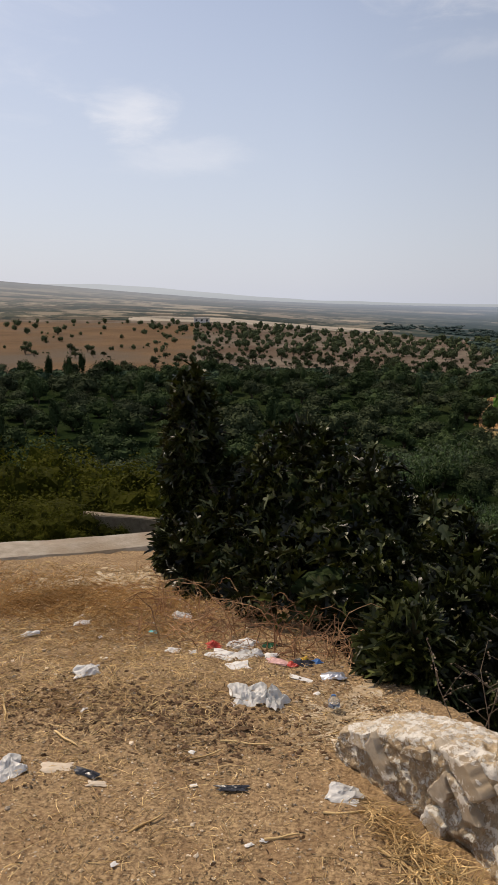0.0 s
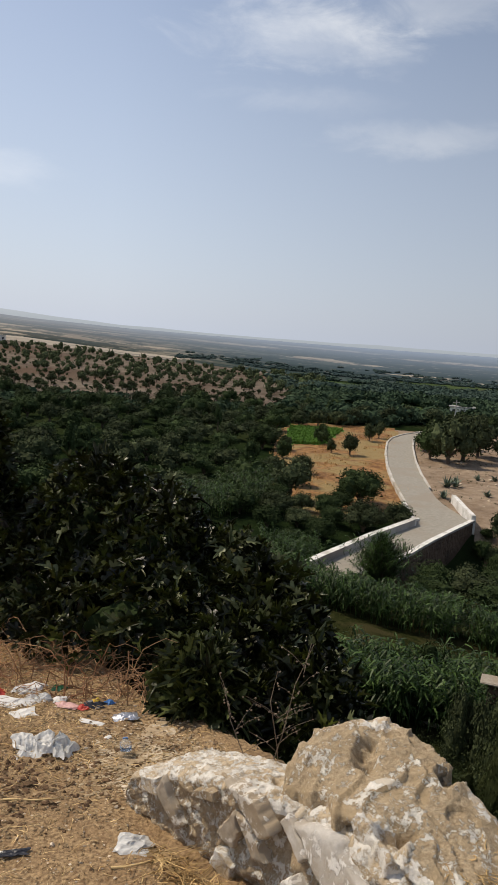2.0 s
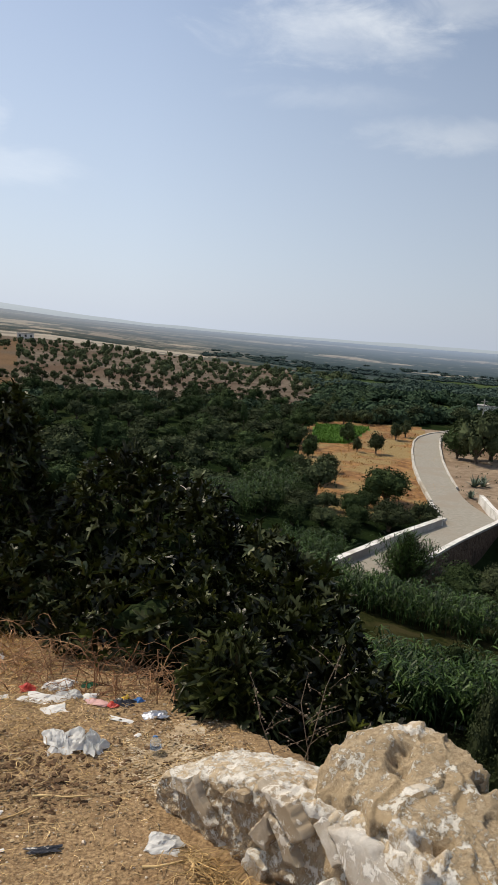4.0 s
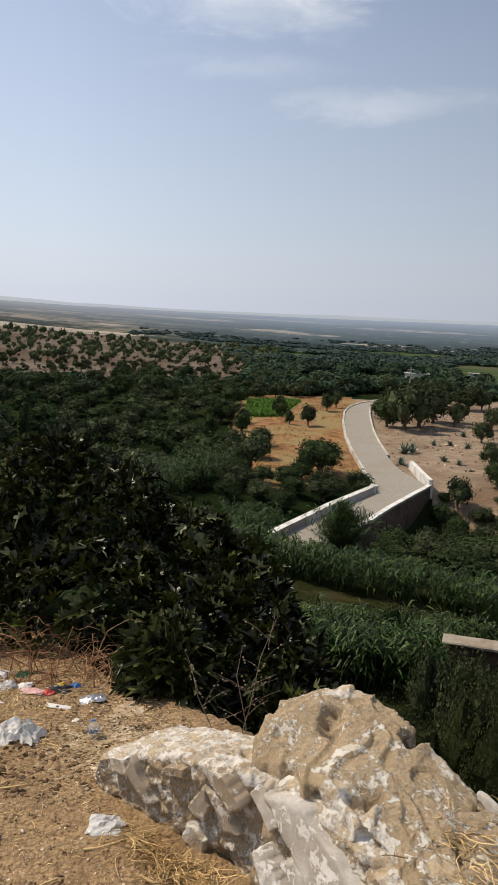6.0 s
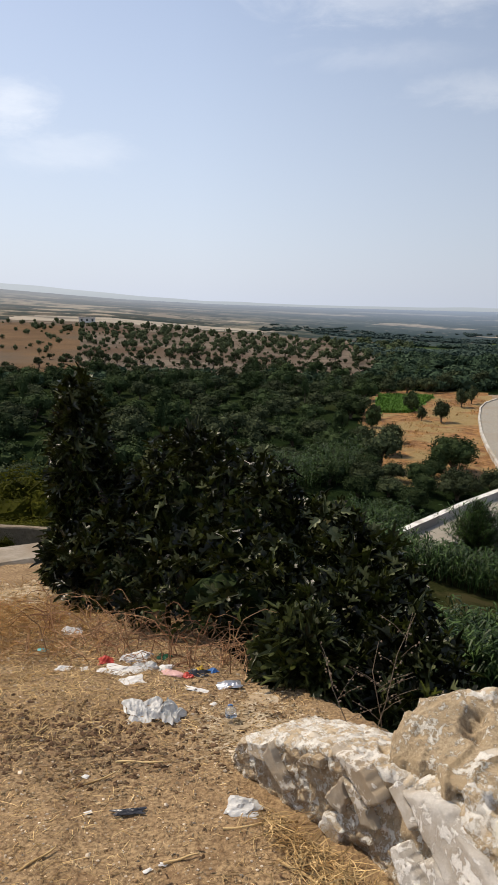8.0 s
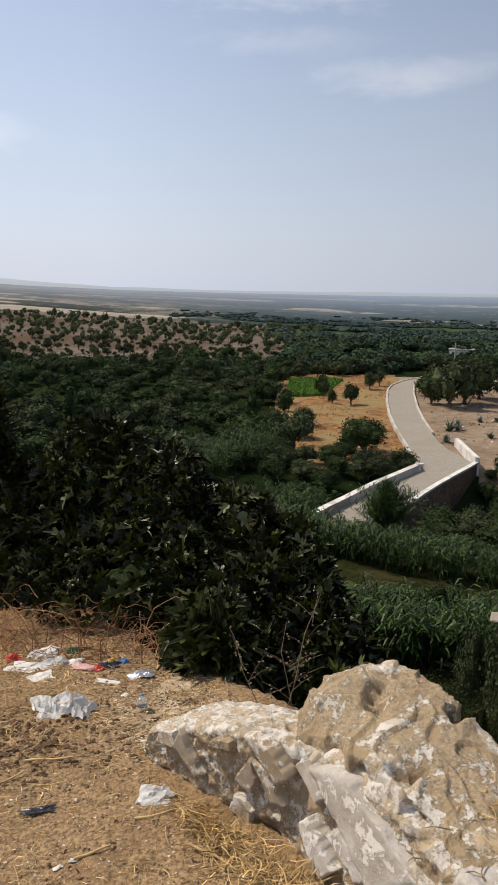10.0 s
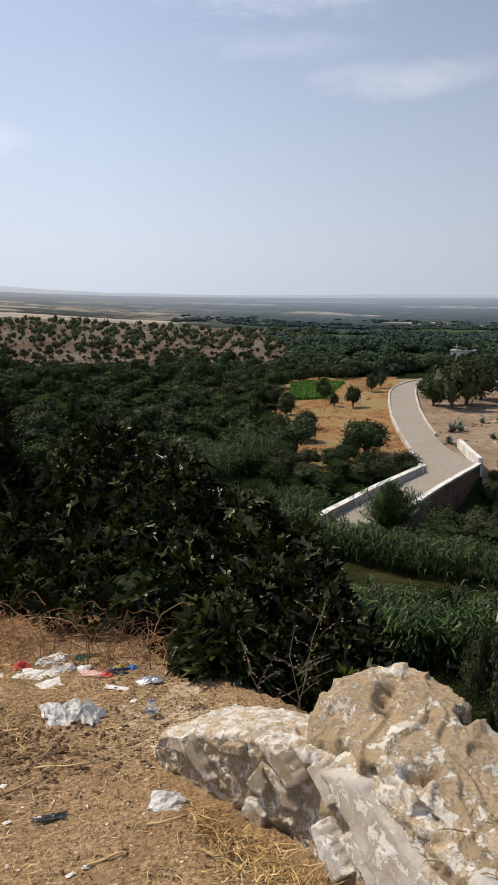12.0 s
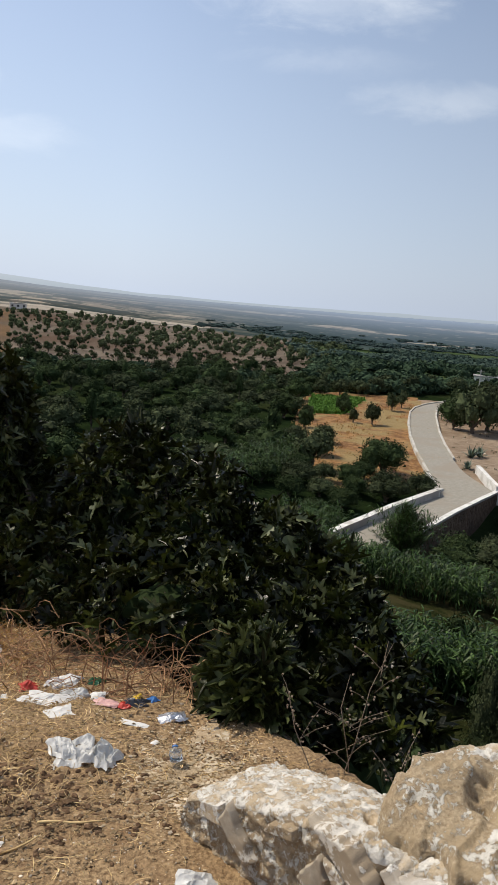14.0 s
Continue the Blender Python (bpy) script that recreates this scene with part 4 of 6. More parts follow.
farm_building(84, 168, 2.4, 2.4, 2.4, "pale farm shed beyond the sandy ground")


def utility_pole(x, y, h):
    P = Pile()
    P.tube([(0, 0, -0.5), (0, 0, h * 0.5), (0, 0, h)], [0.14, 0.12, 0.09], 7)
    ob = tagged(new("utility_pole"), "slim grey utility pole beside the far road", "pole")
    part("pole", P.mesh("pole", GREYCON), ob)
    Q = Pile()
    Q.tube([(-0.7, 0, h - 0.4), (0.7, 0, h - 0.4)], [0.05, 0.05], 5)
    part("crossarm", Q.mesh("crossarm", GREYCON), ob)
    ob.matrix_basis = pose(x, y, gz(x, y))


utility_pole(53, 131, 6.0)


# ---- agaves on the sandy ground ----
def agave_mesh(seed):
    r, P = np.random.default_rng(seed), Pile()
    for k in range(22):
        a, tilt, ln = k * 2.4, r.uniform(0.25, 1.25), r.uniform(0.6, 1.0)
        d = np.array((math.cos(a), math.sin(a), 0))
        pts = [d * 0.05, d * ln * 0.5 * math.sin(tilt) + (0, 0, ln * 0.5 * math.cos(tilt)), d * ln * math.sin(tilt * 1.12) + (0, 0, ln * math.cos(tilt * 1.12))]
        P.strip(pts, [0.13, 0.16, 0.01], (-math.sin(a), math.cos(a), 0))
    return P.mesh("rosette", AGAVEM)


AG = [agave_mesh(3), agave_mesh(8)]
for k, (x, y, s) in enumerate(((31.5, 76.5, 1.7), (32.7, 77.2, 1.6), (37.2, 81.7, 1.0), (39.4, 81.9, 1.1), (34.3, 72.2, 1.1), (35.3, 70.6, 0.9), (40.7, 79.9, 1.1), (28.9, 70.6, 1.2), (44, 88, 1.1))):
    ob = tagged(new("agave_plant", AG[k % 2]), "grey-green spiky agave on sandy ground", "plant", "agaves")
    ob.matrix_basis = Matrix.LocRotScale((x, y, gz(x, y) - 0.05), Euler((0, 0, k)), (s, s, s))


P, T = Pile(), Pile()
for k in range(170):
    x, y = rv.uniform(30, 56), rv.uniform(62, 116)
    if noise.noise(Vector((x * 0.16, y * 0.16, 2))) < 0.08 or zone(x, y, math.hypot(x, y), math.atan2(x, y), 1, 0.0) != 4:
        continue
    s = rv.uniform(0.06, 0.26)
    V, F = lump(BALL1, (x, y, gz(x, y) + s * 0.2), (s * rv.uniform(0.8, 1.6), s, s * 0.6), 0.4, 1.7, k * 0.9)
    P.add(V, F)
for k in range(240):
    x, y = rv.uniform(28, 56), rv.uniform(56, 118)
    if zone(x, y, math.hypot(x, y), math.atan2(x, y), 1, 0.0) != 4:
        continue
    z = gz(x, y)
    for j in range(9):
        a, ln = rv.uniform(0, 6.28), rv.uniform(0.12, 0.34)
        p, d = np.array((x + rv.normal(0, 0.1), y + rv.normal(0, 0.1), z)), np.array((math.cos(a), math.sin(a), 0)) * ln * 0.5
        T.strip([p, p + d * 0.5 + (0, 0, ln * 0.6), p + d + (0, 0, ln * 0.8)], [0.035, 0.03, 0.005], (-math.sin(a), math.cos(a), 0))
U = Pile()
for k in range(900):
    y = rv.uniform(66, 130)
    x = rv.uniform(9, 38)
    if zone(x, y, math.hypot(x, y), math.atan2(x, y), 1, 0.0) != 3 or noise.noise(Vector((x * 0.2, y * 0.2, 7))) < rv.uniform(-0.3, 0.25):
        continue
    z = gz(x, y)
    for j in range(8):
        a, ln = rv.uniform(0, 6.28), rv.uniform(0.15, 0.45)
        p, d = np.array((x + rv.normal(0, 0.2), y + rv.normal(0, 0.2), z)), np.array((math.cos(a), math.sin(a), 0)) * ln * 0.5
        U.strip([p, p + d * 0.5 + (0, 0, ln * 0.6), p + d + (0, 0, ln * 0.8)], [0.05, 0.04, 0.005], (-math.sin(a), math.cos(a), 0))
tagged(new("field_grass", U.mesh("field_grass", GRASS)), "dry yellow grass tufts over the orange field", "grass", kind="stuff")
tagged(new("field_stones", P.mesh("field_stones", PEBBLE)), "pale stones strewn over the sandy field", "stones", kind="stuff")
tagged(new("dry_tufts", T.mesh("dry_tufts", OLIVE)), "small dry grey-green tufts on sandy ground", "grass", kind="stuff")


# ---- cane beds ----
def cane_bed(label, plots, leaves=20):
    P = Pile()
    r = np.random.default_rng(len(label))
    for x, y, h in plots:
        z = gz(x, y) - 0.1
        bend = r.normal(0, 0.10, 2) * h
        top = np.array((x + bend[0], y + bend[1], z + h))
        base = np.array((x, y, z))
        P.tube([base, base * 0.4 + top * 0.6 + (0, 0, 0.05 * h), top], [0.018, 0.015, 0.008], 3)
        for k in range(leaves):
            t = r.uniform(0.25, 1.0)
            p = base + (top - base) * t
            a, ln = r.uniform(0, 6.28), r.uniform(0.35, 0.65)
            d = np.array((math.cos(a), math.sin(a), 0))
            pts = [p, p + d * ln * 0.4 + (0, 0, ln * r.uniform(0.25, 0.45)), p + d * ln * 0.8 + (0, 0, ln * r.uniform(0.1, 0.4)), p + d * ln * 1.05 + (0, 0, ln * r.uniform(-0.25, 0.15))]
            P.strip(pts, [0.035, 0.06, 0.04, 0.004], (-math.sin(a), math.cos(a), 0.2))
    return tagged(new("cane_bed", P.mesh("cane_bed", REEDM)), label, "reeds", kind="stuff")


rc = np.random.default_rng(12)
plots = []
while len(plots) < 620:
    x, y = rc.uniform(5.8, 15.5), rc.uniform(18.6, 25.0)
    if y > 20.3 - (x - 7) * 0.22 and y < 23.8 - (x - 7) * 0.05:
        plots.append((x, y, rc.uniform(1.2, 1.95)))
cane_bed("tall green cane bed on the slope below the terrace", plots)
plots = []
while len(plots) < 620:
    t = rc.uniform(0, 1)
    x, y = 6.0 + t * 15 + rc.normal(0, 0.4), 36.2 - t * 5.0 + rc.uniform(-1.6, 2.2)
    plots.append((x, y, rc.uniform(1.4, 2.1)))
cane_bed("long green cane bed beside the bridge ramp", plots, 12)
plots = []
while len(plots) < 420:
    t = rc.uniform(0, 1)
    x, y = 2.0 + t * 9 + rc.normal(0, 0.5), 56 + t * 12 + rc.uniform(-3, 4)
    plots.append((x, y, rc.uniform(1.6, 2.8)))
cane_bed("pale green cane thicket on the valley floor", plots, 12)
plots = [(rc.uniform(8.0, 13.5), rc.uniform(43.5, 52.5), rc.uniform(1.2, 1.9)) for _ in range(260)]
cane_bed("green canes along the stream below the parapet", [p for p in plots if p[1] > 38.5 + p[0] * 0.98], 12)


# feathery tamarisk by the near end of the road
def feather_bush(label, x, y, w, h, leaf, n=70, seed=3):
    r, P, S = np.random.default_rng(seed), Pile(), Pile()
    for k in range(n):
        a, tilt, ln = r.uniform(0, 6.28), abs(r.normal(0, 0.55)), r.uniform(0.65, 1.0)
        d = np.array((math.cos(a), math.sin(a), 0))
        pts = [np.zeros(3), d * w * 0.22 * tilt + (0, 0, h * 0.5 * ln), d * w * 0.62 * tilt * ln + (0, 0, h * ln * (1 - 0.22 * tilt))]
        S.tube(pts, [0.02, 0.012, 0.004], 3)
        for j in range(26):
            t = r.uniform(0.3, 1.0)
            p = pts[1] * (1 - t) * 2 * t + np.asarray(pts[2]) * t * t if t < 0.99 else pts[2]
            q = r.normal(0, 1, 3) * (1, 1, 0.4)
            q /= np.linalg.norm(q)
            P.strip([p, p + q * 0.07 * w + (0, 0, 0.10), p + q * 0.12 * w + (0, 0, 0.10)], [0.05, 0.06, 0.004], np.cross(q, (0.2, 0.1, 1)))
    ob = tagged(new("feathery_bush"), label, "bush")
    part("branches", S.mesh("branches", BARK), ob)
    part("foliage", P.mesh("foliage", leaf), ob)
    ob.matrix_basis = pose(x, y, gz(x, y) - 0.1)


feather_bush("feathery dark green bush by the bridge ramp", 14.4, 42.8, 4.2, 4.3, REEDM, 380)


# ---- yellowish shrubs on the slope left of the terrace ----
YS = [tree("slope_shrub", tree_meshes(110 + k, 1.0, 0.9, 8000, 0.013, SHRUBLEAF, 0.10, 10), "yellowish green feathery shrub on the slope", "shrub", "slope shrubs") for k in range(3)]
for k, (x, y, w, top) in enumerate(((-5.0, 12.6, 3.2, -0.75), (-3.3, 13.4, 3.0, -1.15), (-2.2, 14.2, 2.8, -1.55), (-6.8, 12.4, 3.0, -0.7), (-1.2, 15.5, 3.0, -2.0), (-4.0, 10.6, 2.4, -1.3), (-5.6, 10.2, 2.4, -1.2), (-2.6, 11.6, 2.4, -1.75), (-2.1, 7.5, 0.9, -0.48), (-1.72, 7.75, 0.5, -0.72), (-1.28, 8.1, 0.4, -0.98), (-3.0, 7.3, 0.9, -0.55), (-2.3, 7.2, 0.8, -0.42), (0.2, 17, 3.4, -2.6), (-8.6, 14, 3.6, -0.6), (-3.2, 17.5, 4.0, -2.3), (-6.0, 17, 4.2, -1.8))):
    z = gz(x, y) - 0.1
    put(YS[k % 3], USED, x, y, (w, w, (top - z) / 0.86), k * 1.9, z)


# ---- concrete kerb and low retaining wall at the terrace's end ----
def sloped_wall(name, line, width, bottom, mats, step=0.25):
    """A low wall; line: plan points with the height of its top."""
    p = resample(line, step)
    d = np.gradient(p[:, :2], axis=0)
    d /= np.linalg.norm(d, axis=1)[:, None] + 1e-9
    nrm = np.stack([-d[:, 1], d[:, 0]], 1)
    n = len(p)
    rings = []
    bev = min(0.03, width * 0.1)
    for off, dz in ((0, None), (0, -bev), (bev, 0), (width * 0.5, 0.006), (width - bev, 0), (width, -bev), (width, None)):
        q = p[:, :2] + nrm * off
        jit = np.array([0.011 * noise.noise(Vector((x * 3.1, y * 3.1, off * 7))) for x, y in q])
        z = np.full(n, bottom) if dz is None else p[:, 2] + dz + jit
        rings.append(np.c_[q + nrm * jit[:, None], z])
    m = len(rings)
    V = np.concatenate(rings)
    F = [[k * n + i, k * n + i + 1, (k + 1) * n + i + 1, (k + 1) * n + i] for k in range(m - 1) for i in range(n - 1)]
    F += [[k * n for k in range(m)][::-1], [k * n + n - 1 for k in range(m)]]
    return data_of(name, V, F, mats)


tagged(new("kerb", sloped_wall("kerb", [(-4.6, 3.05, 0.0), (-1.62, 5.12, -0.235), (-0.46, 5.95, -0.32), (0.4, 6.55, -0.40)], 0.46, -1.4, KERBM)), "worn pale concrete kerb edging the terrace", "kerb", kind="structure")
tagged(new("retaining_wall", sloped_wall("retaining_wall", [(-2.00, 7.80, -0.66), (-1.57, 8.18, -0.79), (-1.08, 8.60, -0.95), (-0.6, 9.0, -1.10)], 0.16, -3.0, BEIGEWALL)), "low brown retaining wall with sloping top", "wall", kind="structure")
ledge = tagged(new("concrete_ledge"), "pale concrete ledge among bushes below the terrace", "ledge", kind="structure")
part("slab", sloped_wall("slab", [(9.56, 17.22, -6.62), (10.8, 16.56, -6.57), (14.2, 14.8, -6.55)], 0.6, -6.66, KERBM), ledge)
part("footing", sloped_wall("footing", [(9.95, 17.55, -6.73), (11.0, 16.98, -6.73), (14.4, 15.2, -6.73)], 0.4, -9.4, BROWNWALL), ledge)


# ---- whitewashed rubble wall ----
def fractal(q, amps):
    """Sum of noises: pairs of frequency and amplitude."""
    return sum(a * noise.noise(q * f) for f, a in amps)


def displaced(P, shift):
    """Moves a grid of points along its own normals by shift(point)."""
    du, dv = np.gradient(P, axis=0), np.gradient(P, axis=1)
    n = np.cross(du, dv)
    n /= np.linalg.norm(n, axis=2)[..., None] + 1e-9
    k = np.array([[shift(Vector(p)) for p in row] for row in P])
    return P + n * k[..., None]


def grid_faces(nu, nv):
    i, j = np.meshgrid(np.arange(nu - 1), np.arange(nv - 1), indexing="ij")
    return np.stack([i * nv + j, i * nv + j + 1, (i + 1) * nv + j + 1, (i + 1) * nv + j], -1).reshape(-1, 4)


FACE = {1: ((1.2, 2.62), (0.635, -0.773), 0.0, 0.0), 2: ((1.66, 2.0), (0.461, -0.887), 0.10, 0.27)}


def slab_stone(corners, face, mat, seed, proud=0.012, dep=0.05):
    """A split stone set in the face: flat, slightly uneven front with worn, chipped edges; corners along the face and up."""
    (ox, oy), (dx, dy), h0, lean = FACE[face]
    c = np.array(corners, float)
    nu, nv = 44, 26
    us = np.concatenate([[-0.002], np.linspace(0, 1, nu - 2), [1.002]])
    vs = np.concatenate([[-0.002], np.linspace(0, 1, nv - 2), [1.002]])
    P = np.zeros((nu, nv, 3))
    for i, u in enumerate(us):
        for j, v in enumerate(vs):
            s, h = c[0] * (1 - u) * (1 - v) + c[1] * u * (1 - v) + c[2] * u * v + c[3] * (1 - u) * v
            q = Vector((s * 9 + seed, h * 9, seed * 0.7))
            s += 0.011 * noise.noise(q * 1.5) + 0.006 * noise.noise(q * 5)
            h += 0.011 * noise.noise(q * 1.5 + Vector((0, 9, 0))) + 0.006 * noise.noise(q * 5 + Vector((0, 9, 0)))
            e = min(u, 1 - u, v, 1 - v)
            rim = max(0.0, 1 - max(e, 0) / 0.035)
            out = proud * 0.30 - 0.004 - 0.008 * rim + 0.004 * noise.noise(q * 0.8) + 0.0022 * noise.noise(q * 3.1)
            back = max(0.0, (h - h0) * lean) - out
            if i in (0, nu - 1) or j in (0, nv - 1):
                back += dep
            P[i, j] = ox + dx * s - dy * back, oy + dy * s + dx * back, h
    (ax, ay), (bx, by) = c[1] - c[0], c[3] - c[0]
    F = grid_faces(nu, nv)
    return data_of("stone", P.reshape(-1, 3), F[:, ::-1] if ax * by > ay * bx else F, mat, True)


wall = tagged(new("stone_wall"), "broken rubble stone wall with flaking whitewash", "wall", kind="structure")
for k, (face, mat, proud, corners) in enumerate((
        (1, SLABGREY, 0.030, ((0.165, 0.205), (0.195, 0.262), (0.318, 0.140), (0.290, 0.115))),
        (1, SLABGREY, 0.026, ((0.500, 0.412), (0.655, 0.412), (0.730, 0.335), (0.675, 0.300))),
        (1, SLABGREY, 0.020, ((0.568, 0.330), (0.628, 0.322), (0.708, 0.238), (0.660, 0.225))),
        (1, SLABGREY, 0.010, ((0.480, 0.215), (0.548, 0.325), (0.592, 0.275), (0.560, 0.205))),
        (1, EARTHFACE, 0.022, ((0.355, 0.285), (0.375, 0.318), (0.465, 0.345), (0.470, 0.312))),
        (1, LIMECRUST, 0.018, ((0.055, 0.150), (0.080, 0.215), (0.165, 0.240), (0.170, 0.180))),
        (1, LIMECRUST, 0.020, ((0.470, 0.100), (0.485, 0.165), (0.575, 0.140), (0.560, 0.070))),
        (2, SLABLIME, 0.030, ((-0.020, 0.395), (0.330, 0.225), (0.470, 0.350), (0.130, 0.450))),
        (2, SLABLIME, 0.034, ((-0.075, 0.372), (0.050, 0.318), (0.070, 0.348), (-0.045, 0.408))),
        (2, SLABLIME, 0.022, ((-0.005, 0.225), (0.130, 0.135), (0.180, 0.190), (0.030, 0.258))),
        (2, SLABLIME, 0.022, ((0.110, 0.262), (0.265, 0.215), (0.320, 0.265), (0.170, 0.298))),
        (2, LIMECRUST, 0.020, ((0.360, 0.285), (0.420, 0.370), (0.560, 0.340), (0.520, 0.225))),
        (2, SLABLIME, 0.024, ((0.540, 0.250), (0.560, 0.400), (0.830, 0.390), (0.850, 0.240))),
        (2, SLABGREY, 0.020, ((0.870, 0.230), (0.860, 0.400), (1.180, 0.400), (1.200, 0.230))),
        (2, SLABLIME, 0.020, ((1.230, 0.230), (1.220, 0.410), (1.600, 0.400), (1.620, 0.230))))):
    part("stone", slab_stone(corners, face, mat, k * 5.1 + 1, proud), wall)


def rubble_core():
    """The wall's body: a rough face, a plastered top and a steep back."""
    line = resample([(1.185, 2.66, 0.09), (1.21, 2.635, 0.165), (1.30, 2.53, 0.245), (1.38, 2.43, 0.305), (1.48, 2.31, 0.375), (1.54, 2.235, 0.405), (1.66, 2.08, 0.418), (1.71, 1.96, 0.455), (1.80, 1.77, 0.47), (1.90, 1.56, 0.44), (2.1, 1.17, 0.41), (2.35, 0.6, 0.43), (2.7, -0.2, 0.43)], 0.0065)
    d = np.gradient(line[:, :2], axis=0)
    d /= np.linalg.norm(d, axis=1)[:, None]
    d = np.stack([np.convolve(np.pad(d[:, k], 12, mode="edge"), np.ones(25) / 25, "valid") for k in (0, 1)], 1)
    nrm = np.stack([-d[:, 1], d[:, 0]], 1)
    lean = 0.10 * smooth((np.linspace(0, 1, len(line)) * 3.6 - 0.75) / 0.3)
    prof = [(0.0, -0.5, 0.0)] + [(0.006, h, h) for h in np.linspace(0.0, 0.92, 44)] + [(0.010, 0.955, 1), (0.018, 0.98, 1), (0.030, 0.993, 1)] + [(o, 1.0 - 0.72 * (o - 0.04), 1) for o in np.linspace(0.042, 0.36, 48)] + [(0.39, 0.70, 1), (0.41, 0.5, 1), (0.43, 0.0, 1), (0.45, -1.6, 1)]
    P = np.zeros((len(prof), len(line), 3))
    for a, (off, hz, up) in enumerate(prof):
        g = terrace_z(line[:, 1]) - 0.05
        o = off + lean * up
        P[a] = np.c_[line[:, 0] + nrm[:, 0] * o, line[:, 1] + nrm[:, 1] * o, g + (line[:, 2] - g) * hz]

    def shift(q):
        k = fractal(q, ((5, 0.008), (12, 0.007))) - 0.020 * (noise.turbulence(q * 14, 5, True, amplitude_scale=0.65, frequency_scale=2.1) - 0.45)
        hole = max(0, noise.noise(q * 15 + Vector((3, 3, 3))) - 0.28)
        return -(k + 0.012 * (0.5 - abs(noise.noise(q * 19))) - hole * 0.06)

    P = displaced(P, shift)
    slots = [0 if a < 43 else 1 for a in range(len(prof) - 1) for i in range(len(line) - 1)]
    V = P.reshape(-1, 3)
    F = grid_faces(len(prof), len(line)).tolist()
    F.append([a * len(line) for a in range(len(prof))])
    return data_of("mortar_core", V, F, [EARTHFACE, LIMECRUST], True, slots + [0])


part("mortar_core", rubble_core(), wall, "earthy mortar with lime patches")


def boulder(name, label, centre, radii, turn, seed, mat, level=6, rough=0.2, power=0.72):
    V, F = ball(level)
    W = np.sign(V) * np.abs(V) ** power
    W /= np.abs(W).max(0)
    out = []
    for v in W:
        p = Vector(v) + Vector((seed, seed * 0.3, 0))
        k = 1 + rough * fractal(p, ((0.9, 0.55), (2.6, 0.34), (5.5, 0.20), (11, 0.12), (23, 0.07)))
        out.append(np.array(v) * k * np.asarray(radii))
    ob = tagged(new(name, data_of(name, out, F, mat, True)), label, "rock")
    ob.matrix_basis = pose(*centre, *turn)
    return ob


def rock_mass(name, label, outline, tops, mat, soft=0.17, step=0.008, seed=0.0, patches=(), coat=None, rough=1.0, skirt=0.085):
    """A bedded rock: its top passes over the given heights, its sides fall steeply along the outline."""
    o = np.array(outline, float)
    lo, hi = o.min(0) - 0.06, o.max(0) + 0.06
    xs, ys = np.arange(lo[0], hi[0], step), np.arange(lo[1], hi[1], step)
    X, Y = np.meshgrid(xs, ys, indexing="ij")
    t = np.array(tops, float)
    a, b = o, np.roll(o, -1, 0)
    dist, cross = np.full(X.shape, 9.0), np.zeros(X.shape, int)
    for (ax, ay), (bx, by) in zip(a, b):
        k = np.clip(((X - ax) * (bx - ax) + (Y - ay) * (by - ay)) / ((bx - ax) ** 2 + (by - ay) ** 2), 0, 1)
        dist = np.minimum(dist, np.hypot(X - ax - k * (bx - ax), Y - ay - k * (by - ay)))
        cross += ((ay > Y) != (by > Y)) & (X < (bx - ax) * (Y - ay) / (by - ay + 1e-12) + ax)
    W = np.stack([np.exp(-((X - x) ** 2 + (Y - y) ** 2) / soft ** 2) + 1e-9 for x, y, _ in t])
    Z = (W * t[:, 2][:, None, None]).sum(0) / W.sum(0)
    sd = np.where(cross % 2 == 1, dist, -dist) + np.array([[0.026 * noise.noise(Vector((x * 9, y * 9, seed))) + 0.010 * noise.noise(Vector((x * 24, y * 24, seed))) for y in ys] for x in xs])
    Z = -0.35 + (Z + 0.35) * smooth((sd + 0.03) / skirt) ** 0.8

    def shift(q):
        q = q + Vector((0, 0, seed))
        bent = q + Vector((noise.noise(q * 7), noise.noise(q * 7 + Vector((7, 2, 1))), 0)) * 0.04
        k = fractal(bent, ((3.5, 0.016), (8, 0.009), (60, 0.0022)))
        k -= 0.012 * (noise.turbulence(bent * 8, 4, True, amplitude_scale=0.55, frequency_scale=2.1) - 0.45)
        k += 0.007 * (noise.turbulence(bent * 22 + Vector((4, 9, 1)), 3, True, amplitude_scale=0.6, frequency_scale=2.2) - 0.45)
        ledge = (bent.z * 14 + bent.x * 5 + 2.4 * noise.noise(bent * 4.5)) % 1.0
        pit = max(0, noise.noise(bent * 9 + Vector((3, 1, 0))) - 0.33)
        return rough * (k + 0.014 * ledge ** 2 - pit * 0.16 * (1 + 0.6 * noise.noise(bent * 40)))

    P = displaced(np.stack([X, Y, Z], -1), shift)
    F = grid_faces(len(xs), len(ys))[:, ::-1]
    V, keep = P.reshape(-1, 3), (sd > -0.045).reshape(-1)
    F = F[keep[F].all(1)]
    used = np.unique(F)
    at = np.zeros(len(V), int)
    at[used] = np.arange(len(used))
    slots = []
    for x, y, z in V[F[:, 0]]:
        ragged = 0.8 * noise.noise(Vector((x * 14, y * 14, 3))) + 0.7 * noise.noise(Vector((x * 38, y * 38, 3)))
        slots.append(int(any(((x - p) / c) ** 2 + ((y - q) / d) ** 2 < 1 + ragged for p, q, c, d in patches)))
    me = data_of(name, V[used], at[F], [mat, coat or mat], True, slots)
    return tagged(new(name, me), label, "rock")


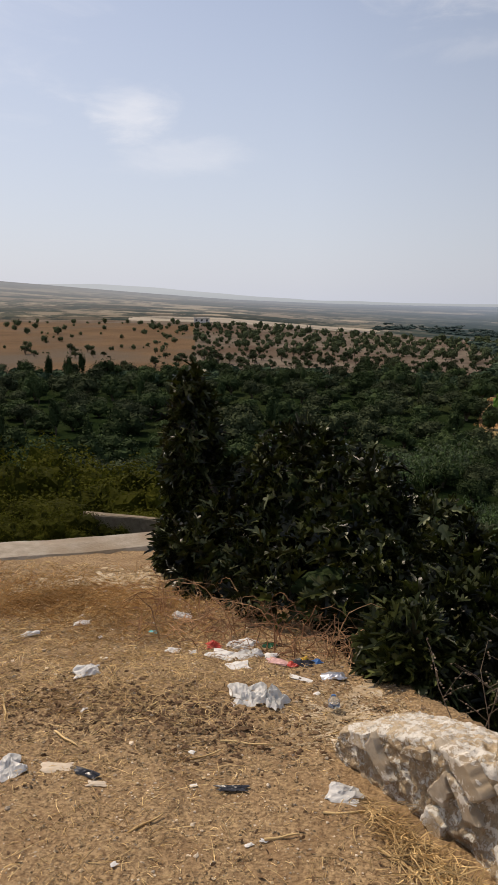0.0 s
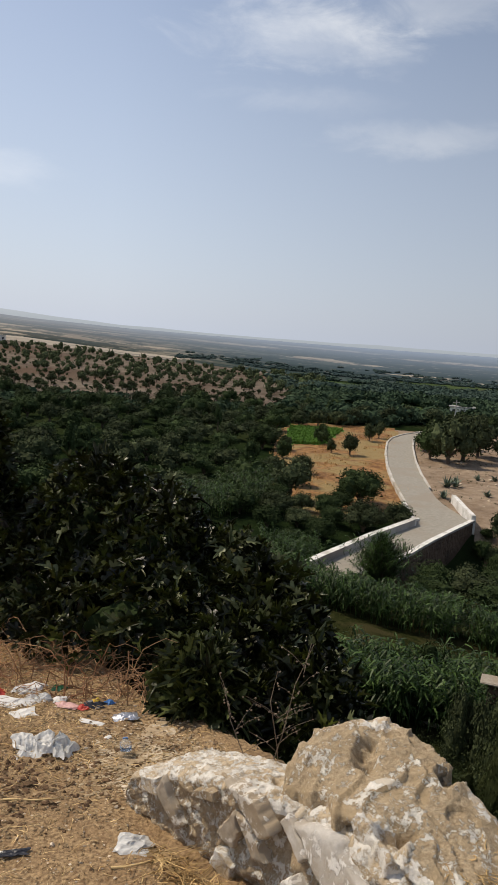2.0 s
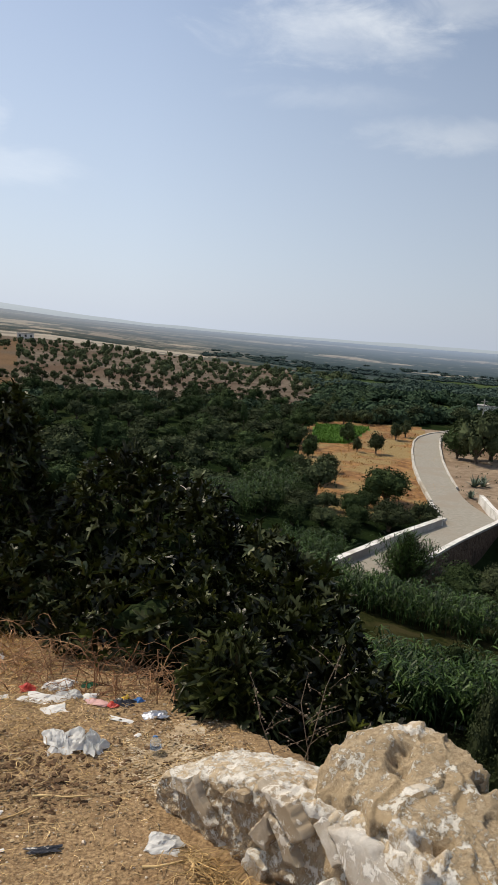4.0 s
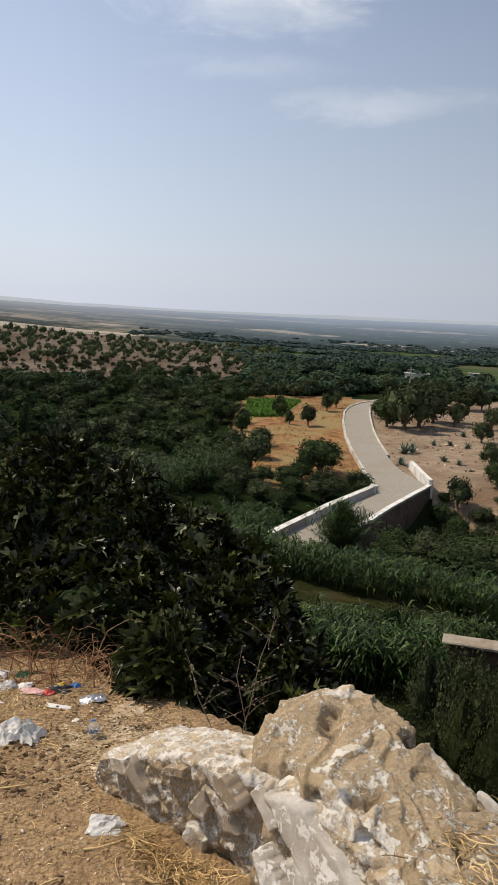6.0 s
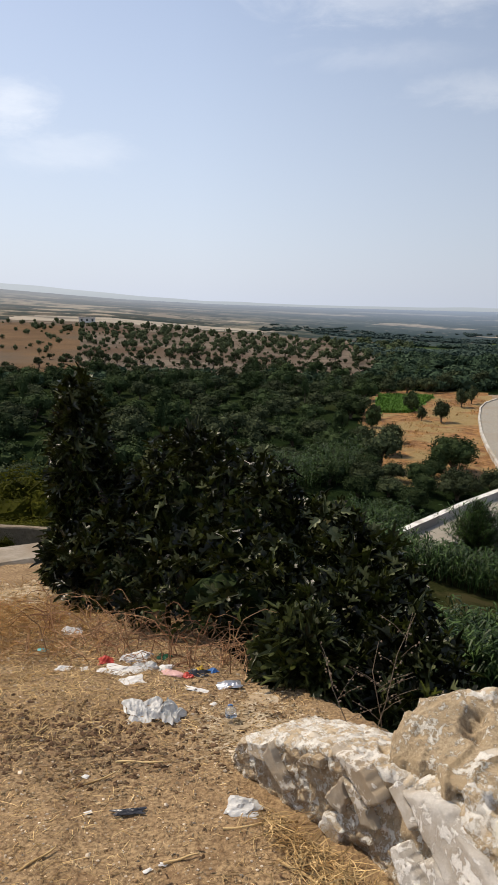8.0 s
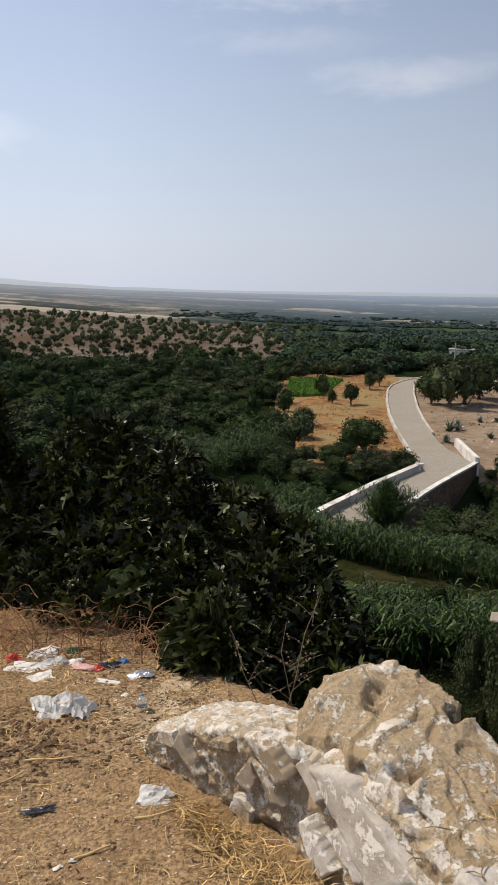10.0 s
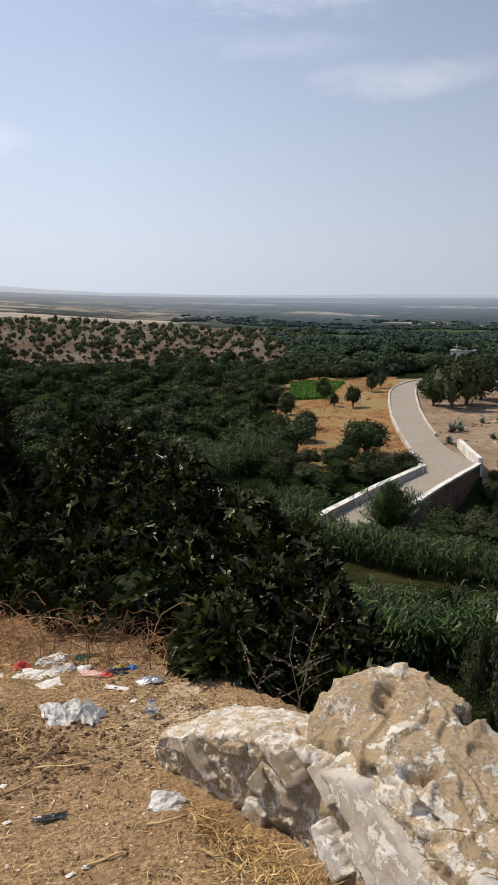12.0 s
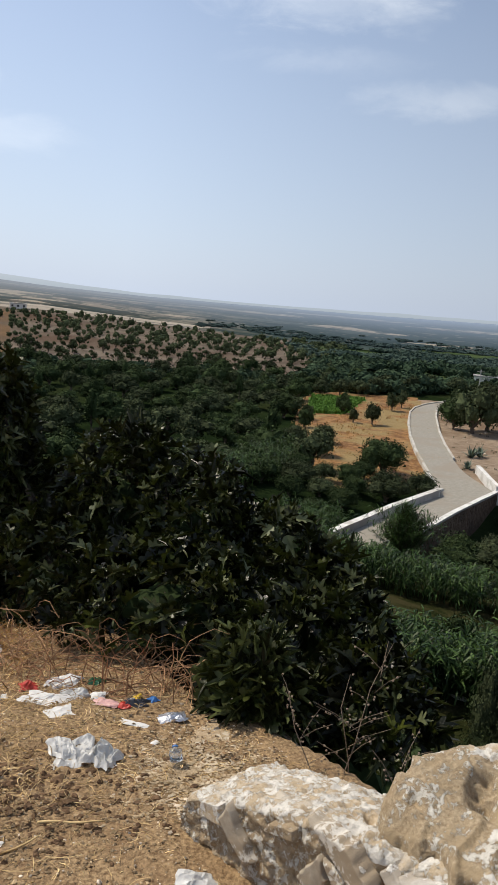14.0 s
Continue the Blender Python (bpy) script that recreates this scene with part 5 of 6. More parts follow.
rock_mass("boulder", "large sandy tan rock with white plaster flecks on the wall", [(1.655, 2.16), (1.70, 2.30), (1.82, 2.36), (2.02, 2.38), (2.17, 2.27), (2.27, 2.08), (2.36, 1.90), (2.40, 1.72), (2.16, 1.62), (2.01, 1.58), (1.92, 1.70), (1.845, 1.84), (1.765, 2.01)],
          [(1.69, 2.25, 0.445), (1.80, 2.27, 0.525), (1.90, 2.27, 0.555), (1.99, 2.265, 0.600), (2.08, 2.25, 0.610), (2.14, 2.16, 0.575), (2.19, 2.07, 0.555), (2.25, 1.98, 0.515), (2.33, 1.84, 0.485), (1.70, 2.10, 0.43), (1.74, 2.00, 0.455), (1.84, 2.00, 0.505), (1.95, 1.98, 0.535), (2.06, 1.92, 0.525), (2.14, 1.80, 0.505), (1.84, 2.13, 0.510), (1.98, 2.12, 0.555), (1.84, 1.84, 0.485), (1.95, 1.82, 0.515), (1.93, 1.68, 0.475), (2.08, 1.68, 0.485), (2.28, 1.72, 0.475)], TANROCK, 0.085, 0.006, 2.0,
          ((1.90, 1.79, 0.09, 0.13), (2.05, 2.28, 0.08, 0.035), (2.25, 2.02, 0.025, 0.12), (1.97, 2.03, 0.04, 0.022), (1.99, 1.68, 0.08, 0.05)), LIMECRUST)
rock_mass("boulder", "earthy rock bedded in the wall top with straw", [(2.02, 1.86), (2.18, 1.84), (2.36, 1.86), (2.46, 1.40), (2.46, 0.70), (2.20, 0.55), (2.02, 0.90), (1.99, 1.40), (1.95, 1.66)],
          [(2.04, 1.76, 0.49), (2.16, 1.74, 0.495), (2.30, 1.74, 0.475), (2.10, 1.60, 0.475), (2.07, 1.45, 0.45), (2.25, 1.40, 0.45), (2.2, 1.0, 0.43), (2.35, 1.1, 0.40), (2.4, 1.6, 0.43)], TANROCK, 0.13, 0.009, 8.0, ((2.10, 1.62, 0.05, 0.03), (2.26, 1.5, 0.04, 0.06)), LIMECRUST, 0.8)
rock_mass("boulder", "grey and white mottled stone at the wall top", [(1.93, 1.54), (2.02, 1.58), (2.14, 1.55), (2.17, 1.34), (2.08, 1.22), (1.98, 1.26)], [(1.98, 1.50, 0.475), (2.08, 1.50, 0.50), (2.08, 1.32, 0.485), (1.99, 1.32, 0.46)], SLABLIME, 0.12, 0.007, 5.0, (), None, 0.5)
rock_mass("boulder", "whitewashed stone at the outer side of the wall", [(2.28, 1.94), (2.38, 1.96), (2.50, 1.70), (2.46, 1.56), (2.36, 1.62)], [(2.34, 1.88, 0.475), (2.42, 1.72, 0.455), (2.42, 1.63, 0.43)], SLABLIME, 0.1, 0.008, 9.0, (), None, 0.5)
boulder("earth_slab", "smooth pale earth slab below the bush", (1.42, 3.22, -0.150), (0.27, 0.38, 0.105), (-6, 9, -30), 5.5, PALEDIRT, 5, 0.14, 0.8)


# ---- fig bush ----
def leaf_shape(lobes=5, droop=0.25, fold=0.12):
    """A lobed fig leaf about one unit long, tip along +y."""
    pts = []
    tips = [(-0.30, 0.18), (-0.30, 0.66), (0.0, 1.0), (0.30, 0.66), (0.30, 0.18)]
    dips = [(-0.13, 0.34), (-0.10, 0.56), (0.10, 0.56), (0.13, 0.34)]
    pts.append((0.0, 0.0))
    pts.append((-0.12, 0.03))
    for k in range(5):
        x, y = tips[k]
        a = math.atan2(x, y - 0.25)
        wx, wy = 0.075 * math.cos(a), -0.075 * math.sin(a)
        sx, sy = x * 0.82, 0.25 + (y - 0.25) * 0.82
        pts.append((sx - wx, sy - wy))
        pts.append((x, y))
        pts.append((sx + wx, sy + wy))
        if k < 4:
            pts.append(dips[k])
    pts.append((0.12, 0.03))
    V = [(x * (1 - 0.35 * fold), y - 0.25 * droop * y * y, -droop * y * y + fold * abs(x)) for x, y in pts]
    c = len(V)
    V.append((0, 0.42, -droop * 0.18 - 0.02))
    n = len(pts)
    F = [[c, k, (k + 1) % n] for k in range(n)]
    return np.array(V), F


FIG = [leaf_shape(5, 0.35, 0.45), leaf_shape(5, 0.70, 0.80), leaf_shape(5, 0.15, 1.10)]
LUMPS = [((-0.12, 5.50, 0.48), (0.17, 0.26, 0.74)), ((0.10, 5.55, -0.08), (0.36, 0.42, 0.56)), ((-0.10, 5.32, -0.12), (0.22, 0.28, 0.26)), ((0.70, 5.42, 0.22), (0.38, 0.50, 0.62)), ((1.15, 5.22, 0.14), (0.42, 0.50, 0.60)), ((1.68, 5.10, -0.18), (0.46, 0.50, 0.58)), ((2.06, 4.75, -0.36), (0.34, 0.52, 0.60)),
         ((0.35, 5.00, -0.15), (0.50, 0.45, 0.50)), ((1.05, 4.55, -0.10), (0.62, 0.48, 0.48)), ((1.75, 4.15, -0.28), (0.52, 0.48, 0.45)), ((2.12, 3.85, -0.38), (0.34, 0.42, 0.42)), ((1.52, 3.66, -0.06), (0.20, 0.24, 0.24)), ((2.25, 4.30, -1.0), (0.5, 0.6, 0.7)), ((0.75, 4.75, -0.45), (0.6, 0.5, 0.45))]
fig = tagged(new("fig_bush"), "dense dark green fig bush growing at the terrace edge", "bush")
rf = np.random.default_rng(31)
B = Pile()
for k in range(26):
    c, r = LUMPS[k % len(LUMPS)]
    root = np.array((1.0 + rf.normal(0, 0.35), 4.75 + rf.normal(0, 0.3), -1.0))
    tip = np.array(c) + rf.normal(0, 0.35, 3) * r
    midp = (root + tip) / 2 + rf.normal(0, 0.1, 3)
    B = Pile()
    B.tube([root, midp, tip], [0.035, 0.022, 0.008], 6)
    part("branch", B.mesh("branch", BARK, True), fig)
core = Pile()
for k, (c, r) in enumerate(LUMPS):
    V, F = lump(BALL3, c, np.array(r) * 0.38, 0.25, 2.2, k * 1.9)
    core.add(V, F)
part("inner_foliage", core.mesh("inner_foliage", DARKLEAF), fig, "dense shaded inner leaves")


def turn_to(normal, tip):
    """A rotation whose z is near the normal and whose y is the tip's way."""
    y = tip / (np.linalg.norm(tip) + 1e-9)
    z = normal - y * (normal @ y)
    z /= np.linalg.norm(z) + 1e-9
    return np.stack([np.cross(y, z), y, z], 1)


def fig_spots(n_shoots):
    """Shoot tips over the bush's outside, each with a whorl of leaves."""
    out = []
    while len(out) < n_shoots:
        c, r = LUMPS[rf.integers(len(LUMPS))]
        u = unit(1)[0]
        if u[2] < -0.55:
            continue
        p = np.array(c) + u * np.array(r) * rf.uniform(0.86, 1.10)
        if p[2] < -0.28 and p[0] > 1.55 and p[1] < 4.6:
            continue
        if any((((p - np.array(a)) / np.array(b)) ** 2).sum() < 0.70 for a, b in LUMPS):
            continue
        out.append((p, u))
    return out


leaf_meshes = [data_of("leaf", V, F, FIGLEAF) for V, F in FIG]
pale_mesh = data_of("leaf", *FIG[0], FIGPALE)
L, LP, LG, singles = Pile(), Pile(), Pile(), []
for p, u in fig_spots(2500):
    for k in range(rf.integers(3, 7)):
        side = unit(1)[0]
        tip = u * 0.55 + side * 0.9 + np.array((0, 0, 0.15))
        nrm = u * 0.5 + np.array((0, 0, 0.7)) + unit(1)[0] * 0.75
        M = turn_to(nrm, tip)
        s = rf.uniform(0.065, 0.155)
        q = p + side * 0.02
        i = rf.integers(3)
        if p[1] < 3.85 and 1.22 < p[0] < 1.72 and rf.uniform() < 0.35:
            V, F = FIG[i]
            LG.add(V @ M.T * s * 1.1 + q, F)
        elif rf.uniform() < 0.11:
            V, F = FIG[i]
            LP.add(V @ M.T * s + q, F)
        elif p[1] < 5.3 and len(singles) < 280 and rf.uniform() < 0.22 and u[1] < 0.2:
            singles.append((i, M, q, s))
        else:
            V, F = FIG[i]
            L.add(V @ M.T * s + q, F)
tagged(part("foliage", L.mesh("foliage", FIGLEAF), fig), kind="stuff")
tagged(part("young_foliage", LG.mesh("young_foliage", FIGLIT), fig, "fig leaves coloured brighter green as if lit"), kind="stuff")
tagged(part("pale_foliage", LP.mesh("pale_foliage", FIGPALE), fig, "pale leaf undersides that also stand for sunlit glints"), kind="stuff")
for i, M, q, s in singles:
    part("leaf", leaf_meshes[i], fig).matrix_basis = Matrix.LocRotScale(Vector(q), Matrix(M.tolist()).to_quaternion(), (s, s, s))
# leaves tinted pale as if catching the light, and one hanging leaf
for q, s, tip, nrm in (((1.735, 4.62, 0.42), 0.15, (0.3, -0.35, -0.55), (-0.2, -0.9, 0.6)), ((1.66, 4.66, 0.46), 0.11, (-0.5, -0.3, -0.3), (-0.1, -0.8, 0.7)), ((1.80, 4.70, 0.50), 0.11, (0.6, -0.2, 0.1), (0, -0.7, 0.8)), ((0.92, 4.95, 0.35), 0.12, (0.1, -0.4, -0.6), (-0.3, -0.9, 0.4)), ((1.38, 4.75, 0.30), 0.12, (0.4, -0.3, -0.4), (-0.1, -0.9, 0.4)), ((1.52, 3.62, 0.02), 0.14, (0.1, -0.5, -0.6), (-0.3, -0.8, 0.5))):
    part("leaf", pale_mesh, fig, "fig leaf tinted pale as if sunlit").matrix_basis = Matrix.LocRotScale(Vector(q), Matrix(turn_to(np.array(nrm, float), np.array(tip, float)).tolist()).to_quaternion(), (s, s, s))


# ---- bushes on the steep slope under the terrace ----
NEARB = [tree("slope_bush", tree_meshes(130 + k, 1.0, 0.9, 4200, 0.022, m, 0.10, 9), t, "bush", "bushes below the terrace") for k, (m, t) in enumerate(((DARKLEAF, "dark leafy bush on the steep slope"), (OLIVE, "grey-green feathery bush on the steep slope")))]
for k in range(64):
    d, az = rf.uniform(6.5, 19.0), rf.uniform(-0.02, 0.66)
    x, y = 1.3 + d * math.sin(az), d * math.cos(az)
    z = gz(x, y) - 0.1
    top = 1.84 - d * math.tan(radians(rf.uniform(29.5, 33.0)))
    h = top - z
    if h < 0.4 or (y > 18 and x > 5.5):
        continue
    put(NEARB[0 if k % 4 else 1], USED, x, y, (max(0.9, h * 0.9), max(0.9, h * 0.9), h / 0.86), k * 1.1, z)
FINEB = tree("slope_bush", tree_meshes(141, 1.0, 0.9, 26000, 0.0075, SHRUBDARK, 0.10, 12), "grey-green feathery bush with fine leaves on the steep slope", "bush", "bushes below the terrace")
for x, y, w, top in ((4.74, 5.75, 1.25, -1.10), (5.0, 6.2, 1.3, -1.35), (5.3, 5.9, 1.6, -1.2), (4.25, 6.4, 1.3, -1.85)):
    put(FINEB, USED, x, y, (w, w, (top - gz(x, y) + 0.1) / 0.86), x, gz(x, y) - 0.1)
for x, y, w in ((9.0, 16.9, 1.2), (9.5, 16.1, 1.5), (10.0, 15.9, 1.5), (10.7, 15.6, 1.5), (11.3, 15.2, 1.6), (12.0, 14.8, 1.7), (12.8, 14.3, 1.7)):
    top = 1.84 - 0.447 * math.hypot(x - 1.3, y)
    put(NEARB[1], USED, x, y, (w, w, (top - gz(x, y) + 0.1) / 0.86), x, gz(x, y) - 0.1)
for x, y, w, top in ( (11.2, 15.8, 1.7, -6.85), (12.2, 15.2, 1.8, -6.85), (9.6, 16.8, 1.4, -6.9), (12.6, 20.6, 2.6, -7.2), (11.4, 19.0, 2.2, -7.6), (14.0, 19.5, 2.8, -7.2), (9.9, 18.6, 1.7, -8.2), (10.3, 22.6, 1.6, -7.5), (13.0, 17.6, 2.4, -7.4), (16, 20, 3, -7)):
    put(NEARB[0], USED, x, y, (w, w, (top - gz(x, y) + 0.1) / 0.86), x, gz(x, y) - 0.1)


# ---- slatted fence and pale slab far down the slope ----
def slat_fence(x, y, z, w, h, turn):
    ob = tagged(new("slat_fence"), "weathered slat fence in front of a pale slab", "fence")
    for k in range(11):
        P = Pile()
        lean = 0.05 * math.sin(k * 2.3)
        P.tube([(-w / 2 + k * w / 10, 0, -0.6), (-w / 2 + k * w / 10 + lean, 0, h * (0.8 + 0.2 * math.sin(k * 1.7)))], [0.035, 0.028], 5)
        part("slat", P.mesh("slat", BARK), ob)
    for hz in (0.25, 0.7):
        P = Pile()
        P.tube([(-w / 2, 0.03, h * hz), (w / 2, 0.03, h * hz)], [0.025, 0.025], 5)
        part("rail", P.mesh("rail", BARK), ob)
    bm = bmesh.new()
    bmesh.ops.create_cube(bm, size=1)
    bmesh.ops.bevel(bm, geom=bm.edges[:], offset=0.03, segments=2, affect="EDGES")
    bmesh.ops.transform(bm, matrix=Matrix.LocRotScale((0.1, 0.45, h * 0.5 - 0.4), None, (w * 0.8, 0.3, h + 0.7)), verts=bm.verts)
    part("slab", bm_data("slab", bm, WHITEWASH), ob, "pale plastered slab")
    ob.matrix_basis = pose(x, y, z, 0, 0, turn)


slat_fence(9.15, 20.15, -10.45, 1.5, 0.85, -20)


# ---- dry plant with seed heads behind the wall ----
def seed_stalk(x, y, z, h, lean, seed):
    r, S, H = np.random.default_rng(seed), Pile(), Pile()
    top = np.array((lean[0], lean[1], h))
    main = [np.zeros(3), top * 0.35 + r.normal(0, 0.01, 3), top * 0.7 + r.normal(0, 0.012, 3), top]
    S.tube(main, [0.0028, 0.0024, 0.002, 0.001], 5)
    for k in range(6):
        t = r.uniform(0.25, 0.95)
        p = top * t
        a = r.uniform(0, 6.28)
        q = p + np.array((math.cos(a) * 0.16, math.sin(a) * 0.08, 0.10)) * r.uniform(0.5, 1.2)
        S.tube([p, (p + q) / 2 + (0, 0, 0.01), q], [0.0016, 0.0012, 0.0009], 4)
        for j in range(3):
            u = r.uniform(0.3, 1)
            V, F = lump(BALL1, p + (q - p) * u + r.normal(0, 0.008, 3), (0.0048, 0.0048, 0.0048), 0.2, 2, k + j)
            H.add(V, F)
    for j in range(8):
        V, F = lump(BALL1, top * r.uniform(0.4, 1) + r.normal(0, 0.01, 3), (0.0048, 0.0048, 0.0048), 0.2, 2, j)
        H.add(V, F)
    ob = tagged(new("dry_weed"), "dry branching weed with round seed heads", "weed", "dry weeds behind the wall")
    tagged(part("stem", S.mesh("stem", STALK), ob), kind="stuff")
    tagged(part("seed_cluster", H.mesh("seed_cluster", STALK), ob), kind="stuff")
    ob.matrix_basis = pose(x, y, z)


seed_stalk(1.78, 3.0, -0.12, 0.66, (0.17, 0.02), 1)
seed_stalk(1.84, 3.02, -0.15, 0.56, (-0.04, 0.0), 2)
seed_stalk(1.72, 3.06, -0.2, 0.5, (-0.14, 0.02), 3)
seed_stalk(1.92, 2.95, -0.2, 0.34, (0.12, 0.0), 4)


# ---- straw, dry grass and twigs on the terrace ----
def blade(P, p, ln, lift, r, width, curl=0.5):
    a = r.uniform(0, 6.28)
    bend = r.normal(0, curl * 0.55)
    pts, q = [p], np.array(p, float)
    for k in range(5):
        a += bend + r.normal(0, curl * 0.25)
        q = q + np.array((math.cos(a), math.sin(a), 0)) * ln / 5 + np.array((0, 0, lift * (0.4 if k < 3 else -0.3) + r.normal(0, 0.0015)))
        pts.append(q)
    P.tube(pts, [width, width, width, width * 0.9, width * 0.8, width * 0.4], 3)


def on_terrace(x, y):
    return y < np.interp(x, EDGE_X, EDGE_Y) - 0.1 and not (x > 1.12 and y < 2.75 - (x - 1.12) * 1.15 + 0.02 and x > 1.12 + (2.75 - y) * 0.55)


rs = np.random.default_rng(77)
P = Pile()
n = 0
while n < 13500:
    x, y = rs.uniform(-2.2, 1.75), rs.uniform(1.3, 5.2)
    if not on_terrace(x, y) or noise.noise(Vector((x * 1.4, y * 1.4, 4))) + (0.15 if y > 2.8 and x < 0.6 else 0) < rs.uniform(-0.45, 0.35):
        continue
    blade(P, np.array((x, y, surf(x, y) + 0.003)), rs.uniform(0.012, 0.055) * (2.2 if n % 9 == 0 else 1), rs.uniform(0.0, 0.008), rs, rs.uniform(0.0006, 0.0014), 0.28)
    n += 1
for k in range(5200):
    x, y = rs.normal(-0.3, 0.7), rs.uniform(2.75, 4.5)
    if on_terrace(x, y):
        blade(P, np.array((x, y, surf(x, y) + 0.004)), rs.uniform(0.02, 0.085), rs.uniform(0.0, 0.016), rs, rs.uniform(0.0008, 0.0017), 0.35)
tagged(new("loose_straw", P.mesh("loose_straw", STRAW)), "loose dry straw strewn over the dirt", "straw", kind="stuff")

P, n = Pile(), 0
while n < 620:
    t = rs.uniform(0, 1)
    x, y = 1.35 + t * 0.34 + rs.normal(0, 0.045), 2.33 - t * 0.52 + rs.normal(0, 0.05) - 0.03
    if x > 1.66 - (y - 1.9) * 0.8 + 0.03:
        continue
    blade(P, np.array((x, y, surf(x, y) + rs.uniform(0.0, 0.05))), rs.uniform(0.03, 0.13), rs.uniform(0, 0.012), rs, rs.uniform(0.0010, 0.0023), 0.30)
    n += 1
for k in range(160):
    x, y = rs.normal(2.22, 0.10), rs.normal(1.62, 0.16)
    blade(P, np.array((x, y, 0.48 + rs.uniform(0, 0.02))), rs.uniform(0.03, 0.10), rs.uniform(0, 0.01), rs, rs.uniform(0.0010, 0.0022), 0.7)
tagged(new("straw_heap", P.mesh("straw_heap", STRAW)), "heap of dry yellow straw along the wall foot", "straw", kind="stuff")

P, n = Pile(), 0
while n < 6500:
    x, y = rs.normal(-0.70, 0.70), rs.normal(4.25, 0.30)
    if not on_terrace(x, y) or y < 3.3 or x > 0.35:
        continue
    p = np.array((x, y, surf(x, y)))
    a, ln = rs.uniform(0, 6.28), rs.uniform(0.03, 0.12)
    q = np.array((math.cos(a) * rs.uniform(0.3, 1.0), math.sin(a) * rs.uniform(0.3, 1.0), rs.uniform(0.15, 0.75))) * ln
    P.tube([p, p + q * 0.55, p + q + (q[0] * 0.5, q[1] * 0.5, -0.01)], [0.0017, 0.0014, 0.0006], 3)
    n += 1
tagged(new("dry_grass", P.mesh("dry_grass", GRASS)), "short dry orange grass at the terrace end", "grass", kind="stuff")

P = Pile()
for k in range(230):
    x, y = rs.uniform(-0.05, 1.25), rs.uniform(3.74, 4.40)
    y -= max(0, (x - 0.6)) * 0.35
    p = np.array((x, y, surf(x, y)))
    a, ln = rs.uniform(0, 6.28), rs.uniform(0.15, 0.62)
    d = np.array((math.cos(a), math.sin(a) * 0.5, 0))
    h = rs.uniform(0.02, 0.15) * (1.9 if k % 4 == 0 else 0.8)
    ts = np.linspace(0, 1, 9)
    wig = np.cumsum(rs.normal(0, 0.017, (9, 3)), 0)
    arc = [p + d * ln * t + np.array((0, 0, h * math.sin(math.pi * t ** 0.7 * rs.uniform(0.75, 0.95)))) + w * (t > 0) for t, w in zip(ts, wig)]
    P.tube(arc, [0.0027 * (1.1 - t * 0.8) for t in ts], 4)
tagged(new("twig_tangle", P.mesh("twig_tangle", TWIG)), "tangle of dry reddish twigs under the fig bush", "twigs", kind="stuff")

P, Q = Pile(), Pile()
for k in range(6500):
    x, y = rs.uniform(-2.0, 1.6), rs.uniform(1.3, 5.0)
    if not on_terrace(x, y):
        continue
    s = rs.uniform(0.0018, 0.0055) * (2.0 if rs.uniform() < 0.04 else 1)
    V, F = lump(BALL1, (x, y, surf(x, y) + s * 0.2), (s * rs.uniform(0.8, 1.5), s, s * 0.7), 0.3, 1.3, k)
    P.add(V, F)
for k in range(5200):
    if k % 3 != 2:
        x, y = rs.uniform(-1.8, 1.5), rs.uniform(1.3, 4.2)
    else:
        x, y = rs.normal(0.45, 0.34), rs.normal(2.66, 0.14)
    if not on_terrace(x, y):
        continue
    s = rs.uniform(0.0015, 0.0046) * (1.7 if k % 3 == 2 else 1)
    V, F = lump(BALL1, (x, y, surf(x, y)), (s * rs.uniform(0.8, 1.8), s, s * 0.7), 0.6, 2.4, k * 0.37)
    Q.add(V, F)
tagged(new("pebbles", P.mesh("pebbles", PEBBLE)), "small pale pebbles scattered over the dirt", "pebbles", kind="stuff")
R = Pile()
for k in range(900):
    if k % 2:
        t = rs.uniform(0, 1)
        x, y = -1.25 + t * 0.65 + rs.normal(0, 0.06), 4.38 + t * 0.48 + rs.normal(0, 0.07)
    else:
        x, y = rs.normal(-0.38, 0.13), rs.normal(4.92, 0.15)
    s = rs.uniform(0.006, 0.024)
    V, F = lump(BALL1, (x, y, surf(x, y)), (s * rs.uniform(0.8, 2.0), s, s * 0.35), 0.5, 2.0, k * 0.61)
    R.add(V, F)
W = Pile()
for k in range(2600):
    x, y = rs.normal(1.24, 0.13), rs.normal(2.98, 0.15)
    if not on_terrace(x, y) or y > 3.45 - (x - 1.2) * 0.5:
        continue
    s = rs.uniform(0.002, 0.006)
    V, F = lump(BALL1, (x, y, surf(x, y) + 0.002), (s * rs.uniform(0.8, 2.0), s, s * 0.4), 0.5, 2.0, k * 0.61)
    W.add(V, F)
tagged(new("pale_dust", W.mesh("pale_dust", DIRTROCK)), "pale earthy crumbs beside the wall's end", "dirt", kind="stuff")
tagged(new("plaster_rubble", R.mesh("plaster_rubble", DIRTROCK)), "pale crumbled plaster rubble near the kerb", "rubble", kind="stuff")
D = Pile()
for k in range(1100):
    x, y = rs.normal(0.42, 0.40), rs.normal(2.84, 0.16)
    s = rs.uniform(0.003, 0.013)
    V, F = lump(BALL1, (x, y, surf(x, y)), (s * rs.uniform(0.8, 1.7), s, s * 0.75), 0.6, 2.2, k * 0.43)
    D.add(V, F)
tagged(new("dark_clods", D.mesh("dark_clods", DARKSOIL)), "dark crumbled earth clods on the bare dirt", "dirt", kind="stuff")
LIT = Pile()
k = 0
